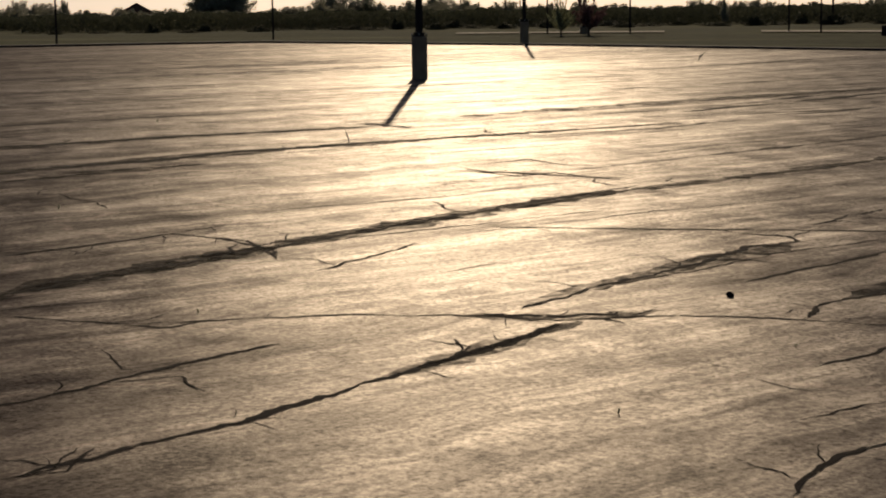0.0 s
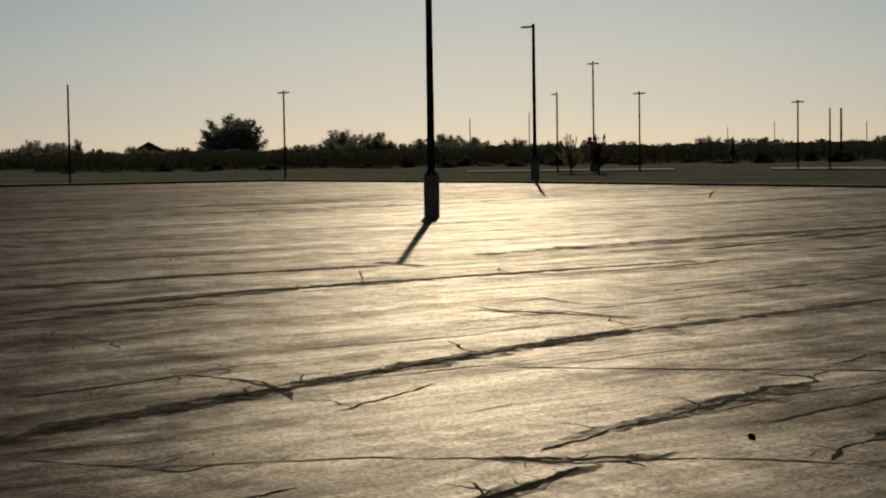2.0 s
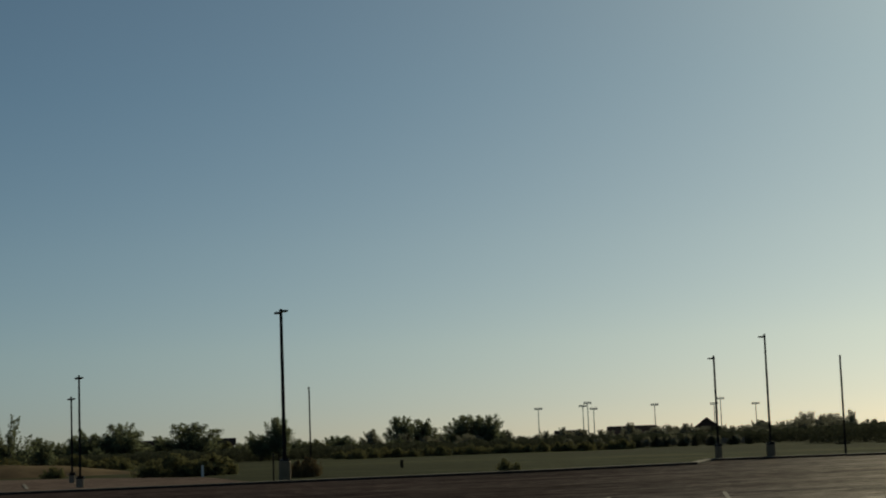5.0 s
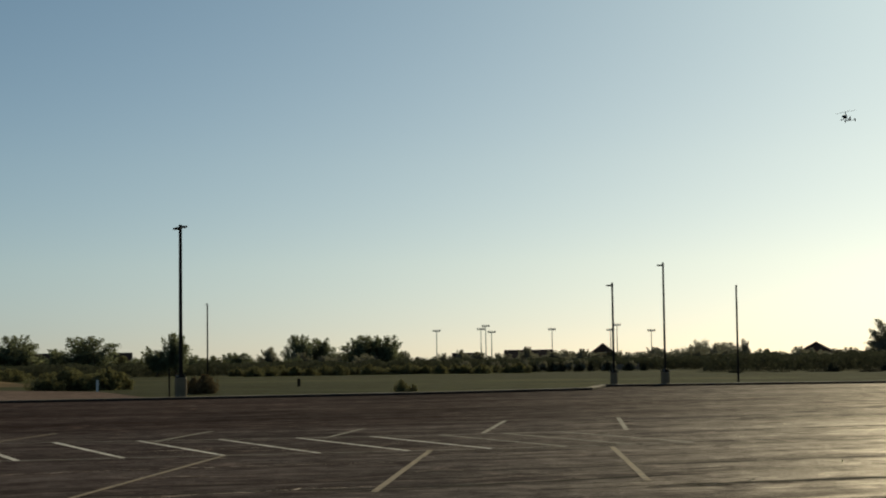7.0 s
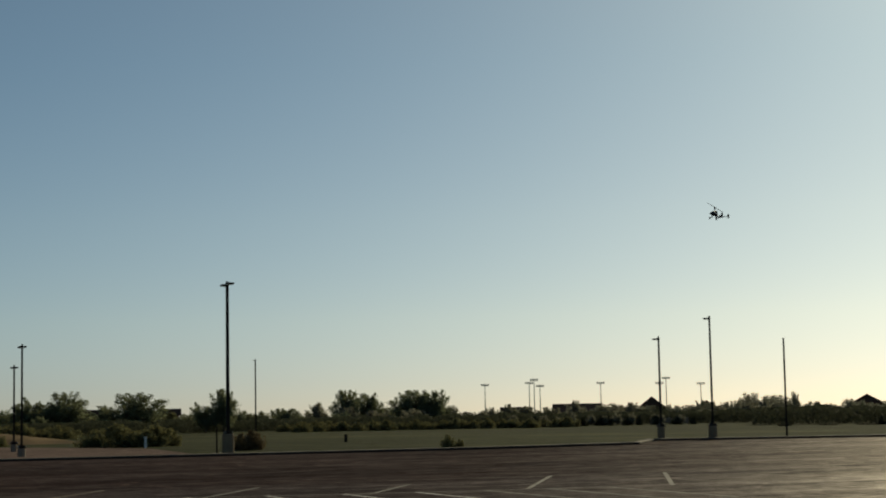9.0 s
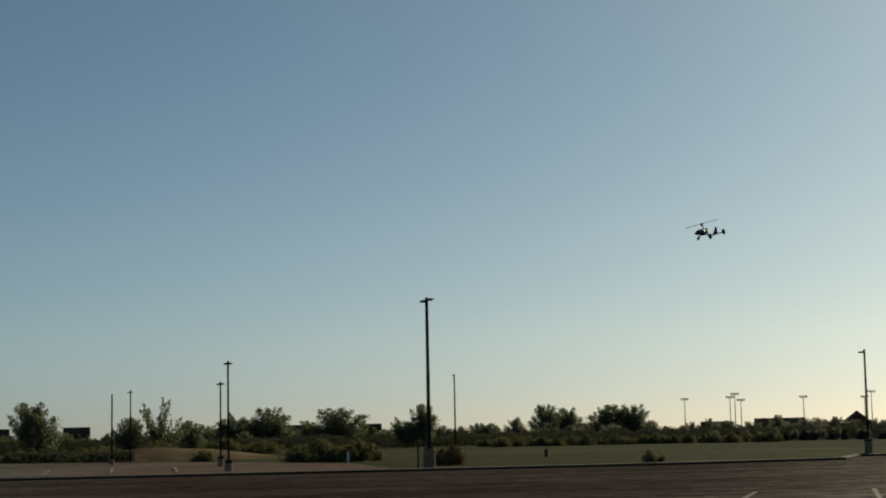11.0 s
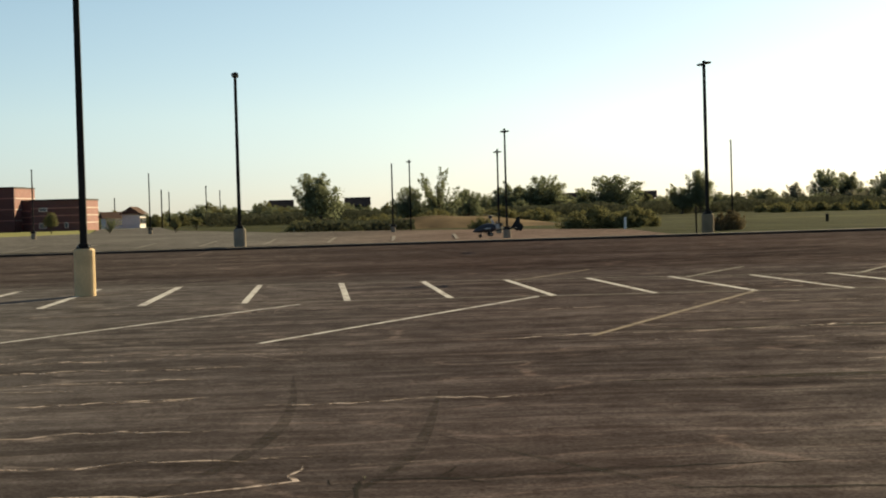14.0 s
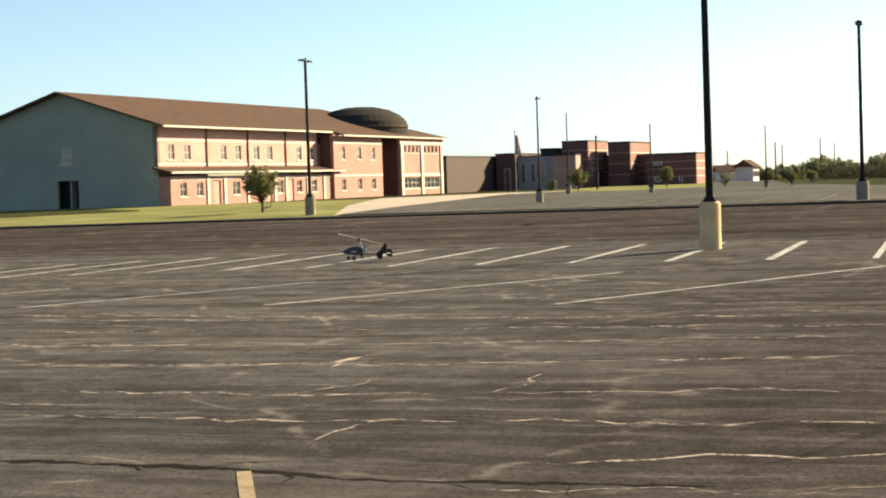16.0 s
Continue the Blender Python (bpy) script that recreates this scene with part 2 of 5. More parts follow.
M_GRASS = field_grass("rough_grass", (0.033, 0.037, 0.0155))
M_LAWN = plain("bright_lawn", (0.21, 0.205, 0.085), 1.0, spread=0.25, scale=0.25, grain=4.0, bump_by=0.3, spec=0.02)
M_DIRT = plain("dry_earth", (0.115, 0.082, 0.05), 1.0, spread=0.5, scale=0.3, grain=4.0, spec=0.02)
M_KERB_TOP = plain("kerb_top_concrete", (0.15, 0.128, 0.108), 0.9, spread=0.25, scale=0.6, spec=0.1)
# near-black colour paints in the shade on the kerb's face
M_KERB = plain("shade_dark_kerb_face", (0.045, 0.036, 0.03), 0.9, spread=0.25, scale=0.6, spec=0.1)
M_WALK = plain("pale_concrete", (0.44, 0.36, 0.29), 0.8, spread=0.15, scale=0.5)
# base concrete with the shade of its backlit side put into the colour
M_BASE_BACKLIT = plain("backlit_brown_concrete", (0.24, 0.18, 0.12), 0.85, spread=0.25, scale=1.5, spec=0.1)
M_PATH = plain("worn_path", (0.24, 0.21, 0.17), 0.9, spread=0.2, scale=0.5, spec=0.05)
M_YELLOW = plain("yellow_painted_concrete", (0.64, 0.44, 0.235), 0.7, spread=0.18, scale=1.5)
M_BASE = plain("bare_concrete", (0.27, 0.22, 0.17), 0.85, spread=0.2, scale=1.5, spec=0.1)
M_POLE = plain("dark_bronze_paint", (0.018, 0.014, 0.012), 0.65, spread=0.3, scale=2.0, bump_by=0, grain=6, spec=0.15)
M_GALV = plain("grey_steel", (0.28, 0.27, 0.25), 0.45, 0.5, spread=0.2)
M_LENS = plain("lamp_lens", (0.55, 0.55, 0.52), 0.25, spread=0.05, bump_by=0)
M_BARK = plain("bark", (0.09, 0.065, 0.045), 0.9, spread=0.35, scale=4.0, bump_by=0.6)
M_ROOF = plain("brown_shingles", (0.1, 0.062, 0.048), 0.95, spread=0.18, scale=1.2, grain=9.0, spec=0.05)
M_TRIM = plain("cream_trim", (0.58, 0.48, 0.42), 0.7, spread=0.08)
M_METAL_WALL = plain("grey_green_siding", (0.28, 0.285, 0.24), 0.6, spread=0.1, scale=0.4)
M_DARK = plain("dark_opening", (0.02, 0.02, 0.02), 0.7)
M_GREY_WALL = plain("grey_block", (0.34, 0.32, 0.31), 0.8, spread=0.12)
M_WHITE = plain("white_siding", (0.75, 0.73, 0.70), 0.7, spread=0.08)


def brick_mat(name, a, b, mortar, scale):
    m, nt, p = node_mat(name)
    tc = nt.nodes.new("ShaderNodeTexCoord")
    sep = nt.nodes.new("ShaderNodeSeparateXYZ")
    nt.links.new(tc.outputs["Object"], sep.inputs[0])
    add = nt.nodes.new("ShaderNodeMath")
    nt.links.new(sep.outputs["X"], add.inputs[0])
    nt.links.new(sep.outputs["Y"], add.inputs[1])
    com = nt.nodes.new("ShaderNodeCombineXYZ")
    nt.links.new(add.outputs[0], com.inputs["X"])
    nt.links.new(sep.outputs["Z"], com.inputs["Y"])
    br = nt.nodes.new("ShaderNodeTexBrick")
    br.inputs["Scale"].default_value = scale
    br.inputs["Color1"].default_value = (*a, 1)
    br.inputs["Color2"].default_value = (*b, 1)
    br.inputs["Mortar"].default_value = (*mortar, 1)
    br.inputs["Mortar Size"].default_value = 0.012
    nt.links.new(com.outputs[0], br.inputs["Vector"])
    blot = noise_tex(nt, com.outputs[0], 0.35, 4)
    c = mix(nt, br.outputs["Color"], ramp(nt, blot, [(0.3, 0.8), (0.7, 1.1)]), 0.8, "MULTIPLY")
    nt.links.new(c, p.inputs["Base Color"])
    p.inputs["Roughness"].default_value = 0.85
    bump(nt, p, br.outputs["Fac"], -0.3)
    return m


M_BRICK = brick_mat("red_brick", (0.40, 0.172, 0.142), (0.345, 0.145, 0.118), (0.42, 0.30, 0.26), 2.2)
M_BRICK_PALE = brick_mat("buff_brick", (0.48, 0.262, 0.225), (0.44, 0.232, 0.195), (0.46, 0.32, 0.29), 2.2)
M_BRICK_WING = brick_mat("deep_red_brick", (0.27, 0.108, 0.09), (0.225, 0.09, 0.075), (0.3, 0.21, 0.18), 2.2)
# brick darkened further, with the link's shade put into its colour
M_BRICK_LINK_SHADE = brick_mat("link_shade_brick", (0.06, 0.032, 0.028), (0.048, 0.027, 0.024), (0.075, 0.05, 0.045), 2.2)
# wing brick darkened: shade is painted into fronts, end walls and recess
M_BRICK_DARK = brick_mat("dark_shaded_brick", (0.135, 0.052, 0.045), (0.11, 0.045, 0.04), (0.16, 0.105, 0.09), 2.2)


def leaf_mat(name, color, through=0.22):
    m, nt, p = node_mat(name)
    geo = nt.nodes.new("ShaderNodeNewGeometry")
    lo = tuple(c * 0.85 for c in color)
    hi = tuple(c * 1.15 for c in color)
    c = ramp(nt, geo.outputs["Random Per Island"], [(0.0, lo), (1.0, hi)])
    c = mix(nt, c, ramp(nt, noise_tex(nt, mapped(nt), 0.5), [(0.3, 0.75), (0.7, 1.15)]), 0.7, "MULTIPLY")
    nt.links.new(c, p.inputs["Base Color"])
    p.inputs["Roughness"].default_value = 0.7
    p.inputs["Specular IOR Level"].default_value = 0.01
    tr = nt.nodes.new("ShaderNodeBsdfTranslucent")
    nt.links.new(c, tr.inputs["Color"])
    ms = nt.nodes.new("ShaderNodeMixShader")
    ms.inputs[0].default_value = through
    nt.links.new(p.outputs[0], ms.inputs[1])
    nt.links.new(tr.outputs[0], ms.inputs[2])
    nt.links.new(ms.outputs[0], nt.nodes["Material Output"].inputs["Surface"])
    return m


M_LEAF = leaf_mat("leaves", (0.195, 0.21, 0.125), 0.5)
M_LEAF_OLIVE = leaf_mat("olive_leaves", (0.20, 0.19, 0.09), 0.35)
M_LEAF_DARK = leaf_mat("dark_leaves", (0.26, 0.25, 0.185), 0.45)
M_THICKET = leaf_mat("thicket_leaves", (0.062, 0.066, 0.042), 0.3)
M_LEAF_DRY = leaf_mat("dry_leaves", (0.15, 0.115, 0.065), 0.3)
M_LEAF_RED = leaf_mat("plum_leaves", (0.14, 0.08, 0.075), 0.3)


def glass_mat():
    m, nt, p = node_mat("window_glass")
    p.inputs["Base Color"].default_value = (0.05, 0.055, 0.06, 1)
    p.inputs["Roughness"].default_value = 0.08
    p.inputs["Specular IOR Level"].default_value = 0.8
    return m


M_GLASS = glass_mat()

# ---------------------------------------------------------------- mesh helpers


def mesh_of(name, bm, mat):
    me = bpy.data.meshes.new(name)
    bmesh.ops.recalc_face_normals(bm, faces=bm.faces)
    bm.to_mesh(me)
    bm.free()
    for m in (mat if isinstance(mat, (list, tuple)) else [mat]):
        me.materials.append(m)
    return me


def part(name, bm, mat, parent=None, label="", at=None, kind=""):
    ob = new(name, mesh_of(name, bm, mat))
    if parent:
        ob.parent = parent
    if at is not None:
        ob.matrix_basis = at
    return tagged(ob, label, kind=kind)


def thing(name, m, label, category, group="", kind=""):
    ob = new(name)
    ob.empty_display_size = 0.3
    ob.matrix_basis = m
    return tagged(ob, label, category, group, kind)


def box(bm, x0, x1, y0, y1, z0, z1, bevel=0.0):
    vs = [bm.verts.new((x, y, z)) for z in (z0, z1) for y in (y0, y1) for x in (x0, x1)]
    fs = [bm.faces.new([vs[i] for i in f]) for f in ((0, 2, 3, 1), (4, 5, 7, 6), (0, 1, 5, 4), (2, 6, 7, 3), (0, 4, 6, 2), (1, 3, 7, 5))]
    if bevel:
        edges = list({ed for f in fs for ed in f.edges})
        bmesh.ops.bevel(bm, geom=edges, offset=bevel, segments=2, profile=0.5, affect="EDGES")
    return bm


def boxed(*dims, bevel=0.0):
    return box(bmesh.new(), *dims, bevel=bevel)


def rings(bm, profile, n=16, close=True, matrix=None):
    """A lathed solid about z: profile of (radius, height)."""
    loops = []
    for r, z in profile:
        loop = []
        for i in range(n):
            w = 2 * math.pi * i / n
            p = Vector((r * math.cos(w), r * math.sin(w), z))
            loop.append(bm.verts.new(matrix @ p if matrix else p))
        loops.append(loop)
    for l0, l1 in zip(loops, loops[1:]):
        for i in range(n):
            bm.faces.new((l0[i], l0[(i + 1) % n], l1[(i + 1) % n], l1[i]))
    if close:
        bm.faces.new(loops[0])
        bm.faces.new(loops[-1])
    return bm


def lathe(profile, n=16, matrix=None):
    return rings(bmesh.new(), profile, n, True, matrix)


def rod(bm, p, q, r0, r1, n=6):
    p, q = Vector(p), Vector(q)
    turn = (q - p).to_track_quat("Z", "Y").to_matrix().to_4x4()
    return rings(bm, [(r0, 0), (r1, (q - p).length)], n, True, Matrix.Translation(p) @ turn)


def smooth(ob):
    for f in ob.data.polygons:
        f.use_smooth = True
    return ob


# ---------------------------------------------------------------- the ground
RISE = math.tan(radians(1.2))
UP_DIR = Vector((-0.5, 0.8660254))


def ground_z(x, y):
    """The lot rises gently away from the camera and levels out past its kerb."""
    w = UP_DIR.x * x + UP_DIR.y * y
    if w < -60:
        w = -60
    elif w > 74:
        w = 74 + 10 * (1 - math.exp(-(w - 74) / 10))
    return RISE * w


def sheet(name, xs, ys, dz, mat, label, category):
    bm = bmesh.new()
    grid = [[bm.verts.new((x, y, ground_z(x, y) + dz)) for x in xs] for y in ys]
    for r0, r1 in zip(grid, grid[1:]):
        for i in range(len(xs) - 1):
            bm.faces.new((r0[i], r0[i + 1], r1[i + 1], r1[i]))
    return tagged(part(name, bm, mat), label, category, kind="structure")


def spread_axis(near, far, step):
    inner = list(np.arange(-near, near + 0.1, step))
    outer = [near * 1.35 ** k for k in range(1, 60) if near * 1.35 ** k < far] + [far]
    return [-v for v in reversed(outer)] + inner + outer


axis = spread_axis(220, 4500, 10)
ground = sheet("ground", axis, axis, -0.07, M_GRASS, "mown green grass field round the parking lot", "grass")

ROW = Vector((math.cos(radians(ROW_TURN)), math.sin(radians(ROW_TURN))))
KERB = [(-140, -25.5), (-80.5, 23.6), (-69.5, 33.1), (-54, 45.5), (-43.5, 53.5), (-36.5, 58.6), (-27.2, 65.8), (-21.9, 71.2), (-22.4, 75.2), (-8.5, 82.2), (4.4, 77.6), (20, 69.6), (75, 43)]
LOT = KERB + [(75, 26), (-20, -28), (-140, -80)]


def flat_region(name, outline, dz, mat, label, category, turn=0.0):
    """A paved area on the ground, its own x axis along the rows."""
    bm = bmesh.new()
    m = pose(0, 0, 0, 0, 0, turn)
    inv = m.inverted()
    bm.faces.new([bm.verts.new(inv @ Vector((x, y, ground_z(x, y) + dz))) for x, y in outline])
    bmesh.ops.triangulate(bm, faces=bm.faces[:])
    ob = part(name, bm, mat, at=m)
    return tagged(ob, label, category, kind="structure")


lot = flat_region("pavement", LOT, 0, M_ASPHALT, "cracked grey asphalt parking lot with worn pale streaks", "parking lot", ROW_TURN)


def ribbon(points, width, dz, taper=False, rough=0.0, seed=0, fine=0.0, ease=3):
    """A thin strip along a line on the ground, with a wandering, uneven course where rough is given."""
    rng = random.Random(seed)
    pts = [Vector(p) for p in points]
    if fine:
        out, wander = [], 0.0
        for p, q in zip(pts, pts[1:]):
            n = max(1, int((q - p).length / fine))
            side = Vector((-(q - p).y, (q - p).x)).normalized()
            for i in range(n):
                wander = 0.75 * wander + rng.gauss(0, rough)
                out.append(p.lerp(q, i / n) + side * (wander + rng.gauss(0, rough * 0.4)))
        pts = out + [pts[-1]]
    bm = bmesh.new()
    prev, swell = None, 1.0
    for i, p in enumerate(pts):
        d = pts[min(i + 1, len(pts) - 1)] - pts[max(i - 1, 0)]
        side = Vector((-d.y, d.x)).normalized()
        if rough:
            swell = max(0.2, min(1.9, swell + rng.gauss(0, 0.24) + 0.2 * (1 - swell)))
        w = width / 2 * swell
        if taper:
            w *= max(0.12, min(1, i / ease, (len(pts) - 1 - i) / ease))
        row = []
        for s in (-1, 1):
            v = p + side * s * w
            row.append(bm.verts.new((v.x, v.y, ground_z(v.x, v.y) + dz)))
        if prev:
            bm.faces.new((prev[0], prev[1], row[1], row[0]))
        prev = row
    return bm


def rounded(points, times=2):
    """The same line with its corners cut, for smooth marks."""
    pts = [Vector(p) for p in points]
    for _ in range(times):
        out = [pts[0]]
        for p, q in zip(pts, pts[1:]):
            out += [p.lerp(q, 0.25), p.lerp(q, 0.75)]
        pts = out + [pts[-1]]
    return pts


def on_lot(name, bm, mat, label=""):
    ob = part(name, bm, mat, label=label)
    ob.parent = lot
    ob.matrix_parent_inverse = lot.matrix_basis.inverted()
    return ob


# stall lines: a double row of short lines, slanted lines before it, a few beyond it
def row_point(k, cx, cy):
    """The end of the k-th short stall line; past the last clear one the row runs straight on."""
    j = max(k, -1)
    slip = k - j
    x, y = (sum(c * j ** i for i, c in enumerate(cs)) + slip * (cs[1] - 2 * cs[2] + 3 * cs[3]) for cs in (cx, cy))
    return Vector((x, y))


def row_near(k):
    return row_point(k, (-43.12628, 1.23007, 0.07334, -0.00258), (14.21272, 1.52202, -0.00878, -0.00016))


def row_far(k):
    return row_point(k, (-46.01664, 0.97316, 0.08417, -0.00266), (19.47347, 1.69727, -0.04189, 0.0008))


for k in range(-12, 21):
    on_lot("parking_line", ribbon([row_near(k), row_far(k)], 0.2 if k < 9 else 0.15, 0.006), M_LINE if k < 18 else M_LINE_FAINT)
for edge in (row_near, row_far):
    on_lot("parking_line", ribbon([edge(k) for k in range(-12, 21)], 0.1, 0.005), M_LINE_FAINT, "faded end line")
SLANTED = [((-11.25, 38.0), (-8.2, 29.9)), ((-14.85, 36.0), (-12.0, 26.6)), ((-18.6, 33.35), (-16.2, 23.5)), ((-22.45, 30.6), (-20.8, 20.4)),
           ((-26.4, 27.2), (-25.3, 16.8)), ((-30.1, 21.8), (-30.03, 13.5)), ((-34.4, 16.8), (-34.2, 10.1)), ((-38.4, 12.6), (-38.6, 5.2)),
           ((-17.35, 47.75), (-15.85, 41.9)), ((-14.55, 49.85), (-12.65, 44.1)), ((-19.8, 43.2), (-19.05, 39.2)), ((-23.4, 41.3), (-22.6, 37.0)), ((-27.1, 39.4), (-26.3, 34.9))]
for p, q in SLANTED:
    on_lot("parking_line", ribbon([p, q], 0.13, 0.007), M_LINE if p[1] < 32 else M_LINE_TAN if p[1] < 40 else M_LINE_FAINT)
for p, q in [((-68.3, 23.4), (-70.4, 26.0)), ((-66.3, 25.85), (-67.6, 28.6)), ((-63.8, 28.4), (-65.0, 31.0)), ((-60.4, 30.6), (-62.2, 33.6))]:
    on_lot("parking_line", ribbon([p, q], 0.13, 0.006), M_LINE_FAINT)
on_lot("parking_line", ribbon([(-14.5, 6.05), (-12.6, 5.25)], 0.13, 0.006), M_LINE_YELLOW, "faded yellow stall line")

# cracks and one painted post shadow: (line, width, wander)
CRACKS_AND_SHADOW = [
    ([(-5.2, 13.6), (-3.8, 15.2), (-1.67, 18.0), (1.7, 22.25), (3.8, 24.0)], 0.07, 0.025),
    ([(-3.8, 15.5), (-1.67, 18.3), (-0.03, 20.4), (2.9, 23.6)], 0.05, 0.03),
    ([(-1.14, 10.7), (-0.98, 10.55), (-0.86, 10.42)], 0.03, 0.015),
    ([(-1.2, 10.75), (-1.22, 11.0)], 0.03, 0.015),
    ([(-2.34, 9.38), (-2.0, 9.55), (-1.95, 10.1)], 0.05, 0.02),
    ([(-0.05, 12.2), (0.15, 11.9), (0.3, 11.85)], 0.025, 0.01),
    ([(2.25, 11.9), (2.5, 11.55), (2.75, 11.45)], 0.025, 0.012),
    ([(-2.34, 9.38), (-1.71, 10.1), (-1.14, 10.7), (-0.05, 12.2), (0.86, 13.38), (1.12, 13.88)], 0.085, 0.03),
    ([(-0.05, 12.2), (0.5, 12.9), (1.1, 13.85)], 0.12, 0.03),
    ([(0.78, 14.46), (1.44, 15.48), (2.4, 16.6), (3.34, 17.9), (3.9, 18.34), (3.9, 18.7), (3.39, 18.9)], 0.08, 0.03),
    ([(-3.57, 14.25), (-2.55, 13.86), (-0.65, 14.25), (0.48, 14.2), (1.13, 13.98), (2.08, 14.2), (3.1, 14.0), (3.7, 13.66), (5.2, 13.4), (6.6, 13.0)], 0.05, 0.02),
    ([(0.4, 14.3), (1.1, 14.1), (1.6, 14.35)], 0.10, 0.05),
    ([(-2.9, 11.0), (-2.31, 11.56), (-1.85, 12.27), (-1.1, 13.1)], 0.06, 0.02),
    ([(2.01, 9.04), (2.13, 9.38), (2.62, 10.02), (3.1, 10.3)], 0.05, 0.02),
    ([(3.1, 14.0), (3.36, 14.68), (3.7, 14.9), (4.3, 15.6), (5.4, 16.6)], 0.075, 0.03),
    ([(-6.41, 25.5), (-4.55, 26.83), (-3.25, 28.44), (-1.47, 29.9), (1.33, 31.8), (4.15, 33.7)], 0.2, 0.06),
    ([(-7.4, 29.35), (-4.82, 31.4), (-1.85, 33.1)], 0.15, 0.06),
    ([(0.68, 19.5), (2.13, 19.33), (5.05, 19.1), (8.5, 18.8)], 0.075, 0.015),
    ([(4.36, 19.64), (4.9, 20.3), (5.6, 21.1)], 0.07, 0.03),
    ([(-4.4, 17.45), (-3.4, 18.4), (-2.83, 19.0), (-1.96, 18.5), (-1.55, 17.4)], 0.06, 0.03),
    ([(0.35, 26.0), (0.76, 25.3), (1.88, 24.8), (2.64, 24.3)], 0.1, 0.05),
    ([(-11.4, 54.3), (-7.15, 58.5), (-3.1, 61.7)], 0.3, 0.1),
    ([(-2.0, 35.9), (-1.06, 35.05), (0.08, 35.0)], 0.16, 0.05),
    ([(5.14, 37.0), (8.0, 40.2), (11.2, 43.5)], 0.2, 0.08),
    ([(6.2, 36.2), (9.95, 38.5)], 0.15, 0.06),
    ([(-2.46, 12.9), (-2.18, 12.2), (-2.06, 12.1)], 0.03, 0.01),
    ([(-2.5, 13.8), (-2.07, 13.7), (-1.71, 14.1)], 0.04, 0.02),
    ([(-1.75, 33.1), (-1.6, 31.3), (-1.5, 29.9)], 0.025, 0.01),
    ([(-9.5, 10.0), (-9.6, 10.3), (-10.5, 11.5)], 0.07, 0.03),
    ([(-10.5, 11.5), (-9.6, 12.2), (-7.9, 14.0), (-5.5, 16.0)], 0.045, 0.03),
    ([(-16.7, 4.54), (-15.5, 5.47), (-14.65, 6.1), (-13.6, 6.5)], 0.2, 0.03),
    ([(-13.6, 6.5), (-12.4, 7.5), (-11.2, 8.6)], 0.10, 0.03),
    # not a crack: a lamp post's cast shadow drawn as a dark strip
    ([(9.2, 61.9), (9.9, 66.0), (10.8, 70.8)], 0.07, 0.01),
    ([(-13.5, 30.0), (-8.3, 33.9), (-3.0, 38.6)], 0.14, 0.07),
    ([(-17.0, 24.0), (-11.0, 28.2), (-7.5, 31.6)], 0.16, 0.07),
    ([(-11.3, 53.6), (-8.9, 55.3)], 0.3, 0.06),
    ([(-6.8, 60.6), (-3.2, 62.7)], 0.3, 0.06),
    ([(-5.35, 22.5), (-4.9, 22.8), (-4.67, 22.25), (-4.0, 21.65)], 0.07, 0.03),
    ([(-3.94, 23.3), (-3.64, 24.3)], 0.06, 0.03),
    ([(-2.35, 19.7), (-2.9, 19.0), (-3.64, 18.1), (-4.4, 17.4)], 0.045, 0.02),
    ([(-2.9, 19.0), (-2.2, 18.55), (-1.65, 17.75), (-1.54, 17.2)], 0.055, 0.02),
    ([(0.7, 26.35), (1.5, 27.2), (2.14, 26.05)], 0.1, 0.05),
    ([(0.1, 25.7), (0.68, 25.3), (1.23, 24.7), (1.74, 25.2), (2.63, 24.15)], 0.08, 0.04),
    ([(4.16, 44.95), (6.0, 46.6)], 0.2, 0.06),
    ([(7.65, 40.9), (10.0, 43.1)], 0.25, 0.06),
    ([(3.3, 36.7), (5.25, 37.8)], 0.14, 0.05),
    ([(6.55, 36.1), (8.1, 36.9), (9.95, 38.5)], 0.16, 0.05),
    ([(0.16, 16.4), (0.78, 17.1)], 0.03, 0.015),
    ([(-4.75, 34.7), (-4.35, 34.85)], 0.3, 0.06),
    ([(2.0, 12.4), (2.23, 12.05)], 0.03, 0.012),
    ([(-2.35, 9.4), (-2.1, 9.6), (-2.05, 10.05)], 0.04, 0.015),
]
for i, (line, width, wander) in enumerate(CRACKS_AND_SHADOW):
    near = line[0][1] < 20
    on_lot("crack", ribbon(line, width * (0.7 if near else 1.2), 0.004, True, wander * 0.55, i, 0.07 if near else 0.35), M_CRACK)
# short side cracks that leave the near ones
branch_rng = random.Random(77)
for i, (line, width, wander) in enumerate(CRACKS_AND_SHADOW):
    if line[0][1] > 32 or width < 0.045:
        continue
    for p, q in zip(line, line[1:]):
        p, q = Vector(p), Vector(q)
        for _ in range(branch_rng.choice((1, 1, 2))):
            a0 = p.lerp(q, branch_rng.random())
            d = (q - p).normalized()
            d.rotate(Matrix.Rotation(radians(branch_rng.choice((-1, 1)) * branch_rng.uniform(25, 80)), 2))
            far = branch_rng.uniform(0.15, 0.55) * (1 + a0.length / 25)
            bend = Vector((-d.y, d.x)) * branch_rng.gauss(0, 0.2) * far
            on_lot("crack", ribbon([a0, a0 + d * far * 0.5 + bend, a0 + d * far], 0.013 + 0.0005 * a0.length, 0.0045, True, 0.012, branch_rng.randrange(9999), 0.07), M_CRACK)
